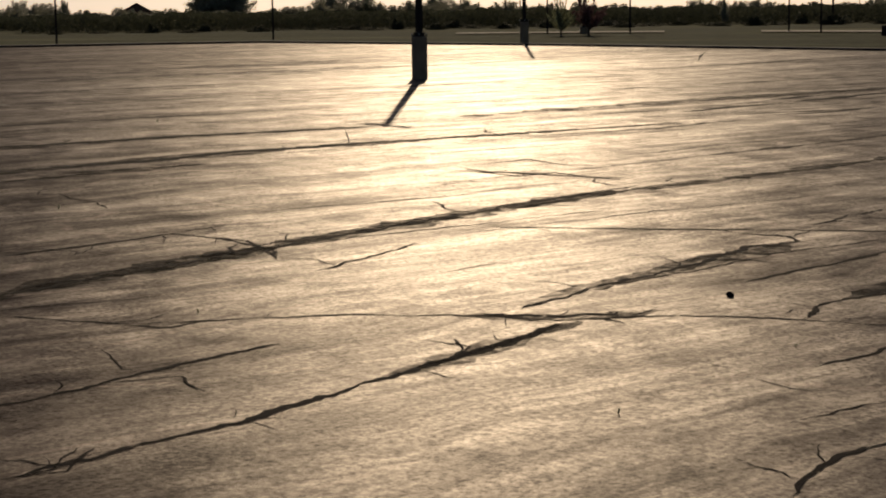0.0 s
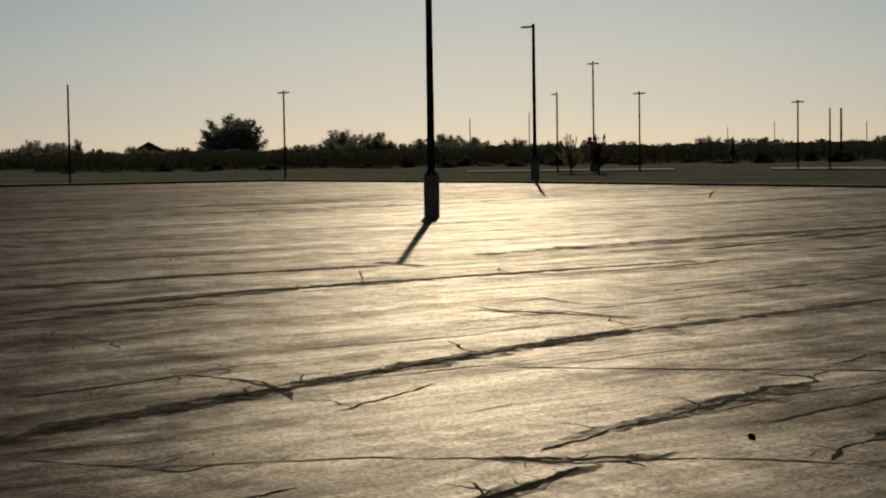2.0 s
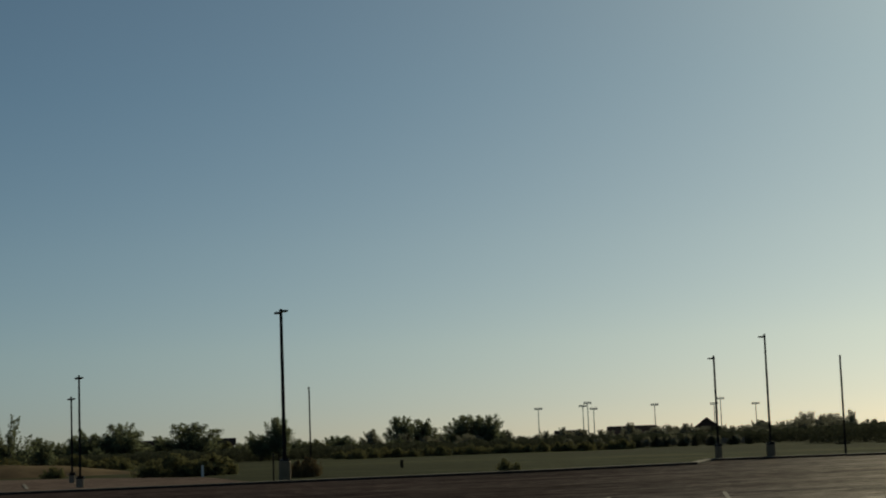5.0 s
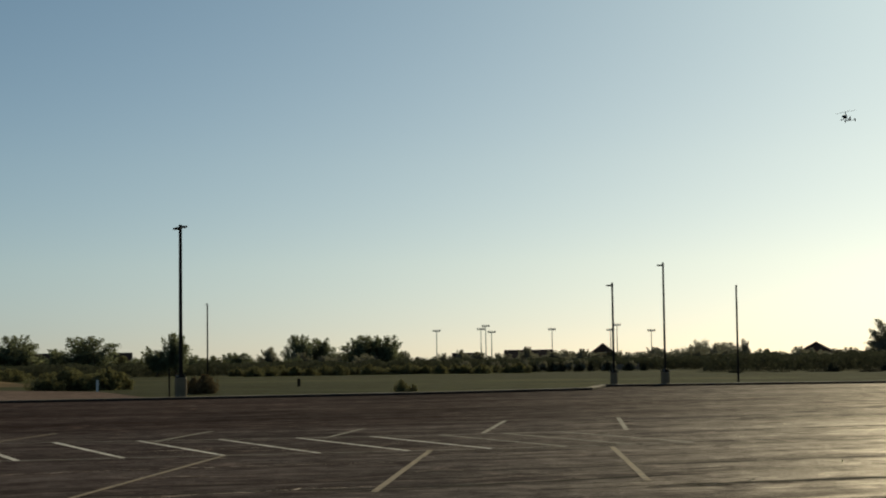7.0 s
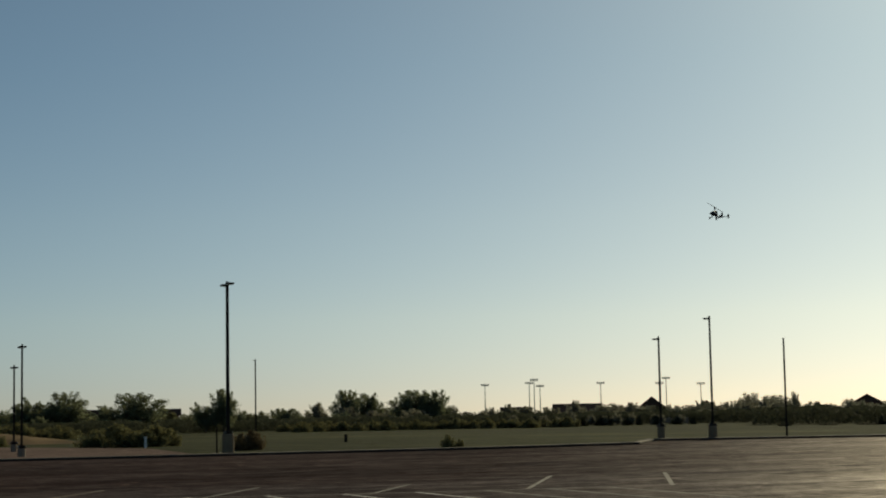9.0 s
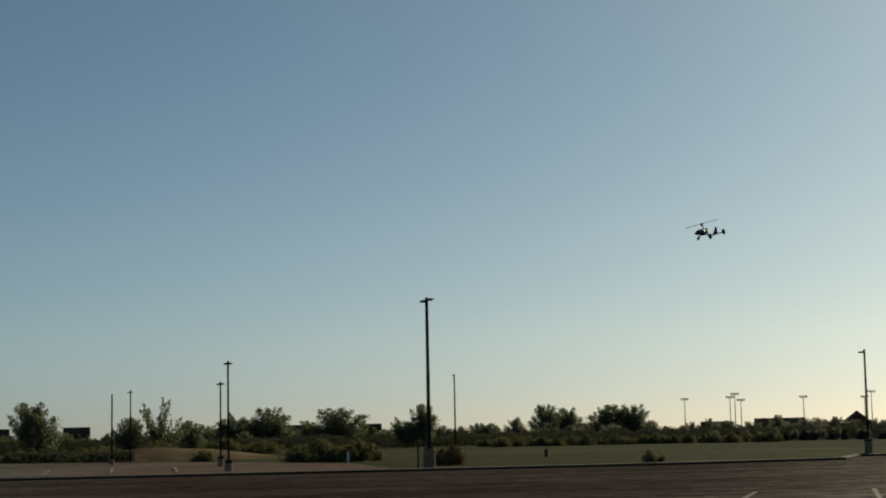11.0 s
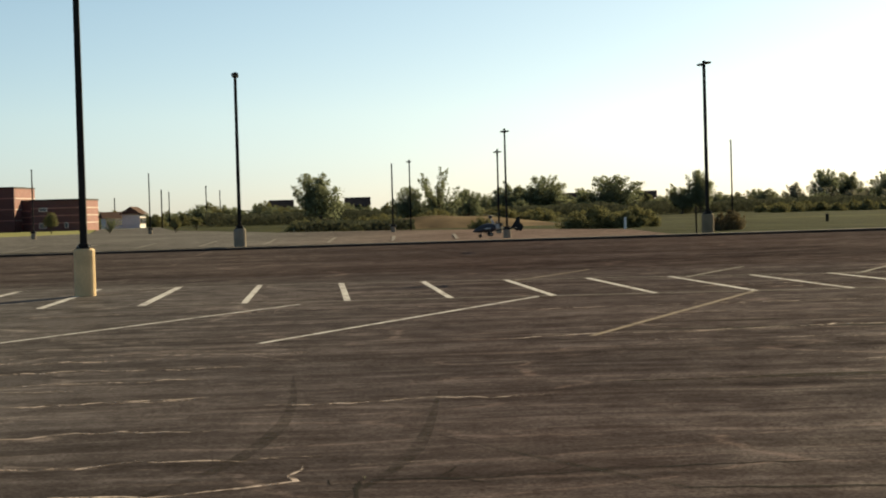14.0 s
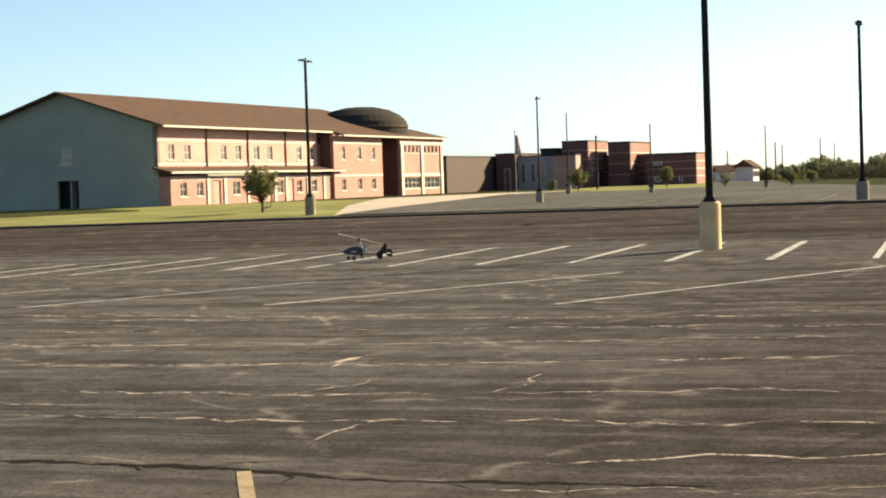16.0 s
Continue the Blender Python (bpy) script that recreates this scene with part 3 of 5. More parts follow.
# broad dark seams where the sealer has worn off
SEAMS = [([(-6.0, 12.6), (-3.8, 15.2), (-1.67, 18.0), (1.7, 22.25), (3.8, 24.0), (6.3, 26.4), (10.5, 30.2)], 0.34),
         ([(-3.8, 15.4), (-0.9, 19.0), (2.4, 23.0)], 0.45), ([(-0.3, 11.9), (0.6, 13.1), (1.25, 13.95)], 0.28), ([(0.2, 14.2), (1.2, 14.05), (2.0, 14.4)], 0.3),
         ([(-9.5, 22.6), (-6.6, 25.3), (-3.3, 28.4), (1.3, 31.8), (5.0, 34.4)], 0.5), 
         ([(1.0, 15.0), (2.6, 16.9), (3.8, 18.2)], 0.3), ([(3.6, 14.9), (5.2, 16.4)], 0.25), ([(-8, 28.6), (-4.8, 31.3), (-1.2, 33.6)], 0.35),
         ([(2.0, 25.5), (6.2, 29.4), (11.0, 34.0)], 0.22), ([(-12.5, 18.5), (-7.0, 23.2), (-3.5, 26.6)], 0.25), ([(0.5, 36.0), (6.0, 41.0), (12.0, 45.5)], 0.6)]
for i, (line, width) in enumerate(SEAMS):
    on_lot("seam", ribbon(rounded(line), width, 0.002, True, 0.012, 400 + i, 0.1), M_SEAM, "broad dark worn seam")
band_rng = random.Random(33)
for i in range(46):
    c = Vector((band_rng.uniform(-16, 16), band_rng.uniform(20, 66)))
    length = band_rng.uniform(2.0, 7.0) * (0.5 + c.y / 45)
    d = Vector((ROW.x, ROW.y))
    d.rotate(Matrix.Rotation(radians(band_rng.gauss(0, 5)), 2))
    on_lot("seam", ribbon([c - d * length / 2, c + Vector((-d.y, d.x)) * band_rng.gauss(0, 0.15), c + d * length / 2], band_rng.uniform(0.05, 0.16) * (0.4 + c.y / 40), 0.003, True, 0.03, 500 + i, 0.25), M_SEAM)
PALE_CRACKS = [
    ([(-11.6, 11.84), (-11.0, 11.14), (-11.6, 10.2), (-13.1, 8.1)], 0.06, 0.04),
    ([(-15.6, 7.2), (-16.2, 8.0), (-16.2, 8.7)], 0.08, 0.04),
    ([(-16.9, 10.1), (-17.06, 10.5), (-17.9, 11.6)], 0.08, 0.04),
    ([(-20.6, 10.0), (-21.3, 11.4)], 0.12, 0.05),
    ([(-27.1, 7.65), (-21.6, 12.4), (-17.7, 16.6)], 0.07, 0.04),
    ([(-22.0, 6.1), (-17.2, 9.7), (-13.9, 13.2)], 0.05, 0.04),
    ([(-24.5, 7.0), (-19.5, 11.2), (-15.9, 15.2)], 0.06, 0.04),
    ([(-32.7, 9.3), (-25.0, 14.4), (-20.0, 18.2)], 0.07, 0.04),
    ([(-20.0, 5.2), (-15.4, 8.9), (-11.8, 12.3)], 0.05, 0.04),
    ([(-29.5, 8.6), (-23.4, 13.5), (-18.2, 18.0)], 0.05, 0.04),
]
for i, (line, width, wander) in enumerate(PALE_CRACKS):
    on_lot("crack", ribbon(line, width * 1.3, 0.004, True, wander * 1.8, 60 + i, 0.25), M_CRACK_PALE, "sandy pale crack")
# short worn seams along the rows, pale near the stalls, dark towards the sun
seam_rng = random.Random(21)
for i in range(120):
    along, across = seam_rng.uniform(-34, 22), seam_rng.uniform(6, 40)
    c = ROW * along + Vector((-ROW.y, ROW.x)) * across
    if c.length < 7 or c.y < 3:
        continue
    length = seam_rng.uniform(0.8, 5.0) * (0.6 + c.length / 30)
    d = Vector((ROW.x, ROW.y))
    d.rotate(Matrix.Rotation(radians(seam_rng.gauss(0, 7) + (70 if seam_rng.random() < 0.14 else 0)), 2))
    if abs(d.dot(ROW)) < 0.7:
        length *= 0.3
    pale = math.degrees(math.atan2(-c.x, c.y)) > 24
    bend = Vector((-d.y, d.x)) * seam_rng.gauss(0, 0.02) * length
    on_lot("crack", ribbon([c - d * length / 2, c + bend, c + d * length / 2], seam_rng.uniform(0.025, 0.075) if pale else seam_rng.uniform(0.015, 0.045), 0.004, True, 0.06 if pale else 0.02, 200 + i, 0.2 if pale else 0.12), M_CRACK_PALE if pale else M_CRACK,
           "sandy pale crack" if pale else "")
for i, line in enumerate(([(-17.0, 17.3), (-14.15, 14.35), (-12.6, 12.2), (-11.8, 10.6), (-11.5, 8.9)], [(-14.0, 16.85), (-11.7, 13.84), (-10.6, 12.1), (-9.9, 10.3)], [(-11.6, 13.9), (-8.9, 12.9), (-6.3, 12.2)])):
    on_lot("tyre_mark", ribbon(rounded(line, 3), 0.18, 0.003, True, ease=16), M_TYRE_MARK)


# kerb: concrete lengths end to end
def kerb_run(p, q):
    p, q = Vector(p), Vector(q)
    n = max(1, round((q - p).length / 6))
    side = Vector((-(q - p).y, (q - p).x)).normalized()
    for i in range(n):
        a0, a1 = p.lerp(q, i / n), p.lerp(q, (i + 1) / n - 0.012 / (q - p).length)
        bm = bmesh.new()
        rows = []
        for c in (a0, a1):
            z = ground_z(c.x, c.y)
            o0, o1 = c, c + side * 0.32
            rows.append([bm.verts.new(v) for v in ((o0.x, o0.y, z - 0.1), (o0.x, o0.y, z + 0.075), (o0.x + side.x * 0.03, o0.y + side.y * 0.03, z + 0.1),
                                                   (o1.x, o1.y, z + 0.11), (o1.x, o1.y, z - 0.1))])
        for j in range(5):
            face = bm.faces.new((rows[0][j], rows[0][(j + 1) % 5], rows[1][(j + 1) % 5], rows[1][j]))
            # upright faces take the painted shade colour, chamfer and top stay pale
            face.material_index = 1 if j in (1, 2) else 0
        bm.faces.new(rows[0])
        bm.faces.new(rows[1])
        part("kerb_stone", bm, [M_KERB, M_KERB_TOP], kerb)


kerb = tagged(new("kerb"), "low concrete kerb along the edge of the lot", "kerb", kind="structure")
for p, q in zip(KERB, KERB[1:]):
    kerb_run(p, q)

# the second lot beyond the kerb, the walk before the school, an earth bank
FAR_LOT = [(-71.6, 36.7), (-37.6, 60.9), (-43.7, 66.9), (-53, 70), (-63.5, 72), (-70, 71), (-84, 80), (-106, 95), (-150, 133), (-158, 131), (-104, 85),
                               (-100, 74), (-107, 75), (-102.8, 66.4), (-76.2, 41.9)]
far_lot = flat_region("road", FAR_LOT, 0.02, M_ASPHALT_FAR, "grey asphalt of the second parking lot beyond the kerb", "parking lot", ROW_TURN)
school_walk = flat_region("pavement", [(-70.6, 35.9), (-71.7, 36.9), (-76.4, 42.1), (-99.0, 60.5), (-104, 67), (-110, 77), (-118, 76), (-111, 60.6), (-84.2, 43.8)], 0.03, M_WALK,
                          "pale concrete walk before the school", "pavement")
def arc(az0, az1, dist, n=6):
    return [(-math.sin(radians(az0 + (az1 - az0) * i / n)) * dist, math.cos(radians(az0 + (az1 - az0) * i / n)) * dist) for i in range(n + 1)]


for a0, a1 in ((-0.5, -7.3), (-10.4, -24.0)):
    flat_region("path", arc(a0, a1, 101.5) + arc(a1, a0, 105.5), 0.0, M_PATH, "pale path across the far grass", "path")
lawn = flat_region("lawn", [(-139, -22.6), (-70.8, 36.3), (-84.4, 43.9), (-111, 60.8), (-118, 50), (-150, 24)], 0.0, M_LAWN, "bright mown lawn before the school", "lawn")
far_lawn = flat_region("lawn", [(-100.4, 74.4), (-104.2, 85.2), (-156, 128.5), (-172, 128), (-128, 98), (-116, 78), (-107.3, 75.4)], 0.0, M_LAWN, "bright mown lawn beside the second lot", "lawn")
for i in range(9):
    p = Vector((-46 - 2.1 * i, 57.2 - 1.75 * i))
    ob = part("parking_line", ribbon([p, p + Vector((-4.2, 5.0))], 0.14, 0.028), M_LINE_FAINT)
    ob.parent = far_lot
    ob.matrix_parent_inverse = far_lot.matrix_basis.inverted()


def earth_bank(x, y, long, wide, high, turn):
    bm = bmesh.new()
    n, k = 28, 10
    rows = []
    for j in range(k + 1):
        r = j / k
        rows.append([bm.verts.new((long * r * math.cos(w), wide * r * math.sin(w), high * math.cos(r * math.pi / 2) ** 1.4 * (1 + 0.25 * noise.noise(Vector((math.cos(w) * r * 3, math.sin(w) * r * 3, 1)))) - 0.12))
                     for w in [2 * math.pi * i / n for i in range(n)]])
    for r0, r1 in zip(rows[1:], rows[2:]):
        for i in range(n):
            bm.faces.new((r0[i], r0[(i + 1) % n], r1[(i + 1) % n], r1[i]))
    bm.faces.new(rows[1])
    ob = part("earth_bank", bm, M_DIRT, at=pose(x, y, ground_z(x, y), 0, 0, turn))
    return tagged(smooth(ob), "low bank of dry earth and weeds", "earth bank", kind="structure")


earth_bank(-68.5, 84.5, 8.5, 4.5, 0.8, 39)

# ---------------------------------------------------------------- placing by heading and distance
EYE_Z = 2.75


def spot(az, dist):
    """A place on the ground at a heading (degrees left of +y) and distance from the lot's corner where the camera stands."""
    w = radians(az)
    x, y = -math.sin(w) * dist, math.cos(w) * dist
    return x, y, ground_z(x, y)


# ---------------------------------------------------------------- lamp posts
def lamp_post(az, dist, height, base=1.0, width=0.17, heads=2, turn=0.0, mat=None, label="", arm=0.68, group="parking lot lamps", radius=0.25, thick=0.036):
    x, y, z = spot(az, dist)
    post = thing("lamp_post", pose(x, y, z, 0, 0, 135 + turn), label, "lamp post", group)
    foot = base if base > 0.05 else -0.15
    if base > 0.05:
        r = radius * min(1.0, height / 7)
        b = lathe([(r, -0.1), (r, base - 0.05), (r - 0.015, base - 0.015), (r - 0.05, base)], 20)
        part("concrete_base", b, mat or M_BASE, post, "yellow painted concrete base" if mat is M_YELLOW else "pale concrete base")
        part("base_plate", boxed(-0.17, 0.17, -0.17, 0.17, base, base + 0.035, bevel=0.008), M_POLE, post)
        part("base_cover", boxed(-0.12, 0.12, -0.12, 0.12, base + 0.035, base + 0.13, bevel=0.02), M_POLE, post)
        for i, j in ((-1, -1), (1, -1), (-1, 1), (1, 1)):
            part("bolt", lathe([(0.018, base + 0.035), (0.018, base + 0.09)], 6, pose(0.145 * i, 0.145 * j, 0)), M_GALV, post)
    h = width / 2
    bm = bmesh.new()
    lo = [bm.verts.new((sx * h, sy * h, foot)) for sx, sy in ((-1, -1), (1, -1), (1, 1), (-1, 1))]
    hi = [bm.verts.new((sx * h * 0.8, sy * h * 0.8, height)) for sx, sy in ((-1, -1), (1, -1), (1, 1), (-1, 1))]
    bm.faces.new(lo[::-1])
    bm.faces.new(hi)
    for i in range(4):
        bm.faces.new((lo[i], lo[(i + 1) % 4], hi[(i + 1) % 4], hi[i]))
    bmesh.ops.bevel(bm, geom=[ed for ed in bm.edges if abs(ed.verts[0].co.z - ed.verts[1].co.z) > 1], offset=h * 0.25, segments=2, affect="EDGES")
    part("pole", bm, M_POLE, post)
    for s in ([-1, 1], [1])[2 - heads] if heads else []:
        x0, x1 = sorted((s * h * 0.6, s * arm * 0.35))
        part("arm", boxed(x0, x1, -0.035, 0.035, height - 0.16, height - 0.08, bevel=0.01), M_POLE, post)
        x0, x1 = sorted((s * arm * 0.35, s * arm))
        head = part("lamp_head", boxed(x0, x1, -0.14, 0.14, height - 0.12 - thick, height - 0.12 + thick, bevel=thick * 0.6), M_POLE, post)
        part("lens", boxed(x0 + 0.05, x1 - 0.05, -0.1, 0.1, height - 0.132 - thick, height - 0.122 - thick), M_LENS, head, "flat glass lens")
    if not heads:
        part("cap", boxed(-h, h, -h, h, height, height + 0.03, bevel=0.008), M_POLE, post)
    return post


NEAR = "tall dark bronze lamp post with two heads on yellow concrete base"
DARK = "tall dark bronze lamp post with two heads on pale concrete base"
lamp_post(0.61, 50.7, 7.69, 1.22, 0.18, 2, 0, M_BASE_BACKLIT, "tall dark bronze lamp post with two heads on backlit concrete base", radius=0.23)
lamp_post(51.03, 44.1, 8.35, 1.18, 0.18, 2, 0, M_YELLOW, NEAR, radius=0.265)
lamp_post(-2.77, 80.5, 7.25, 1.0, 0.14, 1, 0, M_BASE_BACKLIT, "dark bronze lamp post with one head beside the kerb", radius=0.2)
lamp_post(30.58, 72.6, 7.1, 0.78, 0.14, 2, 0, M_BASE_BACKLIT, DARK)
lamp_post(45.95, 71.0, 7.16, 0.82, 0.15, 2, 0, None, DARK)
lamp_post(63.77, 82.3, 7.35, 0.85, 0.14, 2, 0, None, DARK)
# (heading, distance, height, base, heads)
FAR_POSTS = [(5.46, 91.2, 4.52, 0, 2), (12.38, 84.3, 4.62, 0, 0), (14.73, 79.6, 5.6, 0.62, 1), (16.4, 79.3, 4.7, 0.62, 1), (37.15, 73.0, 4.6, 0.36, 2),
             (37.4, 80.5, 3.87, 0.33, 2), (40.89, 88.9, 3.5, 0.3, 0), (40.3, 99.1, 3.98, 0, 1), (48.81, 113.2, 3.92, 0.3, 0), (52.52, 105.6, 4.1, 0.35, 0),
             (56.23, 86.5, 5.25, 0.55, 1), (55.21, 113.9, 5.25, 0.5, 0), (54.21, 150.0, 4.6, 0, 1), (-4.69, 100.6, 6.25, 0.3, 2), (-6.19, 100.0, 4.5, 0, 2),
             (-14.91, 102.6, 5.35, 0.3, 2), (-3.5, 101.3, 4.54, 0, 1), (-11.27, 102.7, 3.95, 0, 2), (-12.28, 101.6, 3.42, 0, 0), (-12.62, 140.0, 4.1, 0, 0),
             (29.73, 190.0, 7.8, 0, 1), (48.4, 190.0, 4.1, 0, 0), (48.15, 240.0, 4.6, 0, 0), (46.95, 230.0, 5.2, 0, 1), (46.5, 250.0, 4.8, 0, 0), (49.9, 240.0, 4.0, 0, 0),
             (-0.6, 300.0, 7.0, 0, 0), (-2.55, 300.0, 7.9, 0, 0), (-10.5, 420, 7.5, 0, 0), (-9.0, 420, 6.2, 0, 0), (2.95, 420, 7.0, 0, 0), (-13.4, 380, 6.5, 0, 0), (-14.4, 380, 6.8, 0, 0)]
# bases within 32 degrees of +y get the colour darkened for backlight
for az, dist, height, base, heads in FAR_POSTS:
    lamp_post(az, dist, height, base, 0.085 if dist < 130 else 0.16, heads, 0, M_BASE_BACKLIT if az < 32 else None,
              "distant dark lamp post on the far side of the kerb" if dist < 130 else "thin distant dark pole behind the field", 0.36 if dist < 130 else 0.5, thick=0.028)


def stadium_light(az, dist, el):
    x, y, z = spot(az, dist)
    height = EYE_Z + dist * math.tan(radians(el)) - z
    ob = thing("stadium_light", pose(x, y, z, 0, 0, az), "distant sports field floodlight on a thin pole", "floodlight", "sports field floodlights")
    part("pole", lathe([(0.16, -0.2), (0.1, height)], 8), M_GALV, ob)
    part("crossbar", boxed(-1.1, 1.1, -0.08, 0.08, height - 0.2, height - 0.05), M_GALV, ob)
    for i in (-0.9, -0.3, 0.3, 0.9):
        part("lamp_head", boxed(i - 0.2, i + 0.2, -0.25, 0.15, height - 0.05, height + 0.4, bevel=0.05), M_GALV, ob)


for az, el in ((22.22, 1.06), (20.76, 1.1), (20.6, 1.2), (20.41, 1.0), (18.42, 1.06), (16.29, 1.18), (16.5, 1.02), (15.17, 0.98)):
    stadium_light(az, 500, el)


# ---------------------------------------------------------------- trees
def tree_mesh_parts(seed, lobes, leaves, leaf, trunk=True, sparse=0.0, clear=0.07):
    """Trunk with limbs and a crown of leaf cards in uneven shoots and clumps, one unit high and wide."""
    rng = random.Random(seed)
    wood, crown = bmesh.new(), bmesh.new()
    lean = Vector((rng.gauss(0, 0.05), rng.gauss(0, 0.05), 0))
    shoots = []
    for i in range(lobes):
        w = 2 * math.pi * (i * 0.618 + rng.uniform(-0.08, 0.08))
        h = rng.uniform(0.3 + clear * 0.6, 0.93) if trunk else rng.uniform(0.25, 0.8)
        mid = 0.5 if trunk else 0.3
        d = 0.41 * math.sqrt(max(0.05, 1 - ((h - mid) / 0.47) ** 2)) * rng.uniform(0.7, 1.1) * (0.97 if i % 3 else 0.5) * (1 + 0.35 * sparse)
        tip = Vector((math.cos(w) * d, math.sin(w) * d, h)) + lean * h
        root = Vector((tip.x * 0.2, tip.y * 0.2, max(0.1, h * (0.45 - 0.12 * sparse)))) if trunk else Vector((tip.x * 0.75, tip.y * 0.75, 0.02))
        shoots.append((root, tip, rng.uniform(0.06, 0.135) * (1 - sparse * 0.5)))
    if not sparse:
        low = 0.22 if trunk else 0.12
        for i in range(6):
            w = 1.05 * i + rng.random()
            c = Vector((0.23 * math.cos(w), 0.23 * math.sin(w), low + rng.uniform(0, 0.3)))
            shoots.append((c - Vector((0, 0, 0.12)), c + Vector((0, 0, 0.14)), rng.uniform(0.13, 0.19)))
    if trunk:
        rings(wood, [(0.034, -0.03), (0.024, 0.12), (0.019, 0.35), (0.008, 0.62)], 7)
    total = sum((q - p).length * r for p, q, r in shoots)
    for root, tip, r in shoots:
        if trunk:
            rod(wood, (0, 0, max(0.08, root.z * 0.7)), root, 0.011, 0.008, 4)
            rod(wood, root, root.lerp(tip, 0.9), 0.008, 0.002, 4)
        for _ in range(int(leaves * (tip - root).length * r / total)):
            t = rng.random()
            v = Vector((rng.gauss(0, 1), rng.gauss(0, 1), rng.gauss(0, 1))).normalized()
            girth = r * (0.25 + 0.95 * math.sin(math.pi * min(1.0, 0.12 + 0.84 * t)))
            p = root.lerp(tip, t) + v * girth * rng.random() ** 0.45 * rng.uniform(0.7, 1.2)
            if p.z < (clear if trunk else 0.0):
                continue
            a = Vector((rng.gauss(0, 1), rng.gauss(0, 1), rng.gauss(0, 0.8))).normalized()
            b = a.cross(v + Vector((0.1, 0.2, 0.3))).normalized()
            s = leaf * rng.uniform(0.5, 1.5)
            crown.faces.new([crown.verts.new(p + a * s), crown.verts.new(p + b * s * 0.6), crown.verts.new(p - a * s), crown.verts.new(p - b * s * 0.6)])
    return wood, crown


def tree_kind(name, seed, lobes, leaves, leaf, mat, trunk=True, sparse=0.0, label="", clear=0.07):
    wood, crown = tree_mesh_parts(seed, lobes, leaves, leaf, trunk, sparse, clear)
    w = mesh_of("trunk", wood, M_BARK) if trunk else wood.free()
    me = bpy.data.meshes.new("crown")
    crown.to_mesh(me)
    crown.free()
    me.materials.append(mat)
    return name, w, me, label


KINDS = {
    "broad": [tree_kind("tree", 11 + i, 28 + 4 * i, 11000, 0.0165, M_LEAF, True, 0, "leafy green broad-crowned tree at the field's edge") for i in range(5)],
    "dark": [tree_kind("tree", 31 + i, 30 + 3 * i, 10000, 0.0175, M_LEAF_DARK, True, 0, "dark green broad-crowned tree behind the field") for i in range(5)],
    "sparse": [tree_kind("tree", 51 + i, 22, 3600, 0.0165, M_LEAF, True, 0.75, "thin young tree with gaps in its crown") for i in range(3)],
    "red": [tree_kind("tree", 61, 18, 2600, 0.027, M_LEAF_RED, True, 0.3, "small plum-leaved tree in the grass")],
    "bush": [tree_kind("bush", 71 + i, 36, 8500, 0.02, M_LEAF_OLIVE, False, 0, "overgrown olive-green shrub in the field") for i in range(4)],
    "street": [tree_kind("tree", 101 + i, 40, 8000, 0.021, M_LEAF_OLIVE, True, 0, "young round-crowned tree on a bare trunk before the school", 0.34) for i in range(2)],
    "drybush": [tree_kind("bush", 91 + i, 34, 7000, 0.02, M_LEAF_DRY, False, 0, "brownish half-dry shrub beside the lamp post") for i in range(2)],
    "darkbush": [tree_kind("bush", 81 + i, 32, 8000, 0.02, M_THICKET, False, 0, "dark green shrub in the hedgerow") for i in range(3)],
}
tree_rng = random.Random(5)


def plant(kind, az, dist, el_top, wide, group, lift=0.0):
    """One tree or shrub: its top at the given height angle, wide degrees across."""
    name, wood, crown, label = tree_rng.choice(KINDS[kind])
    x, y, z = spot(az, dist)
    height = (EYE_Z + dist * math.tan(radians(el_top)) - z) / (0.9 if name == "tree" else 0.8)
    across = dist * radians(wide) / 0.7
    m = pose(x, y, z - (0.05 if name == 'tree' else 0.2), 0, 0, tree_rng.uniform(0, 360)) @ Matrix.Diagonal((across, across, height, 1))
    ob = thing(name, m, label, "tree" if name == "tree" else "shrub", group)
    if wood:
        t = new("trunk", wood)
        t.parent = ob
    c = new("crown", crown)
    c.parent = ob
    return ob


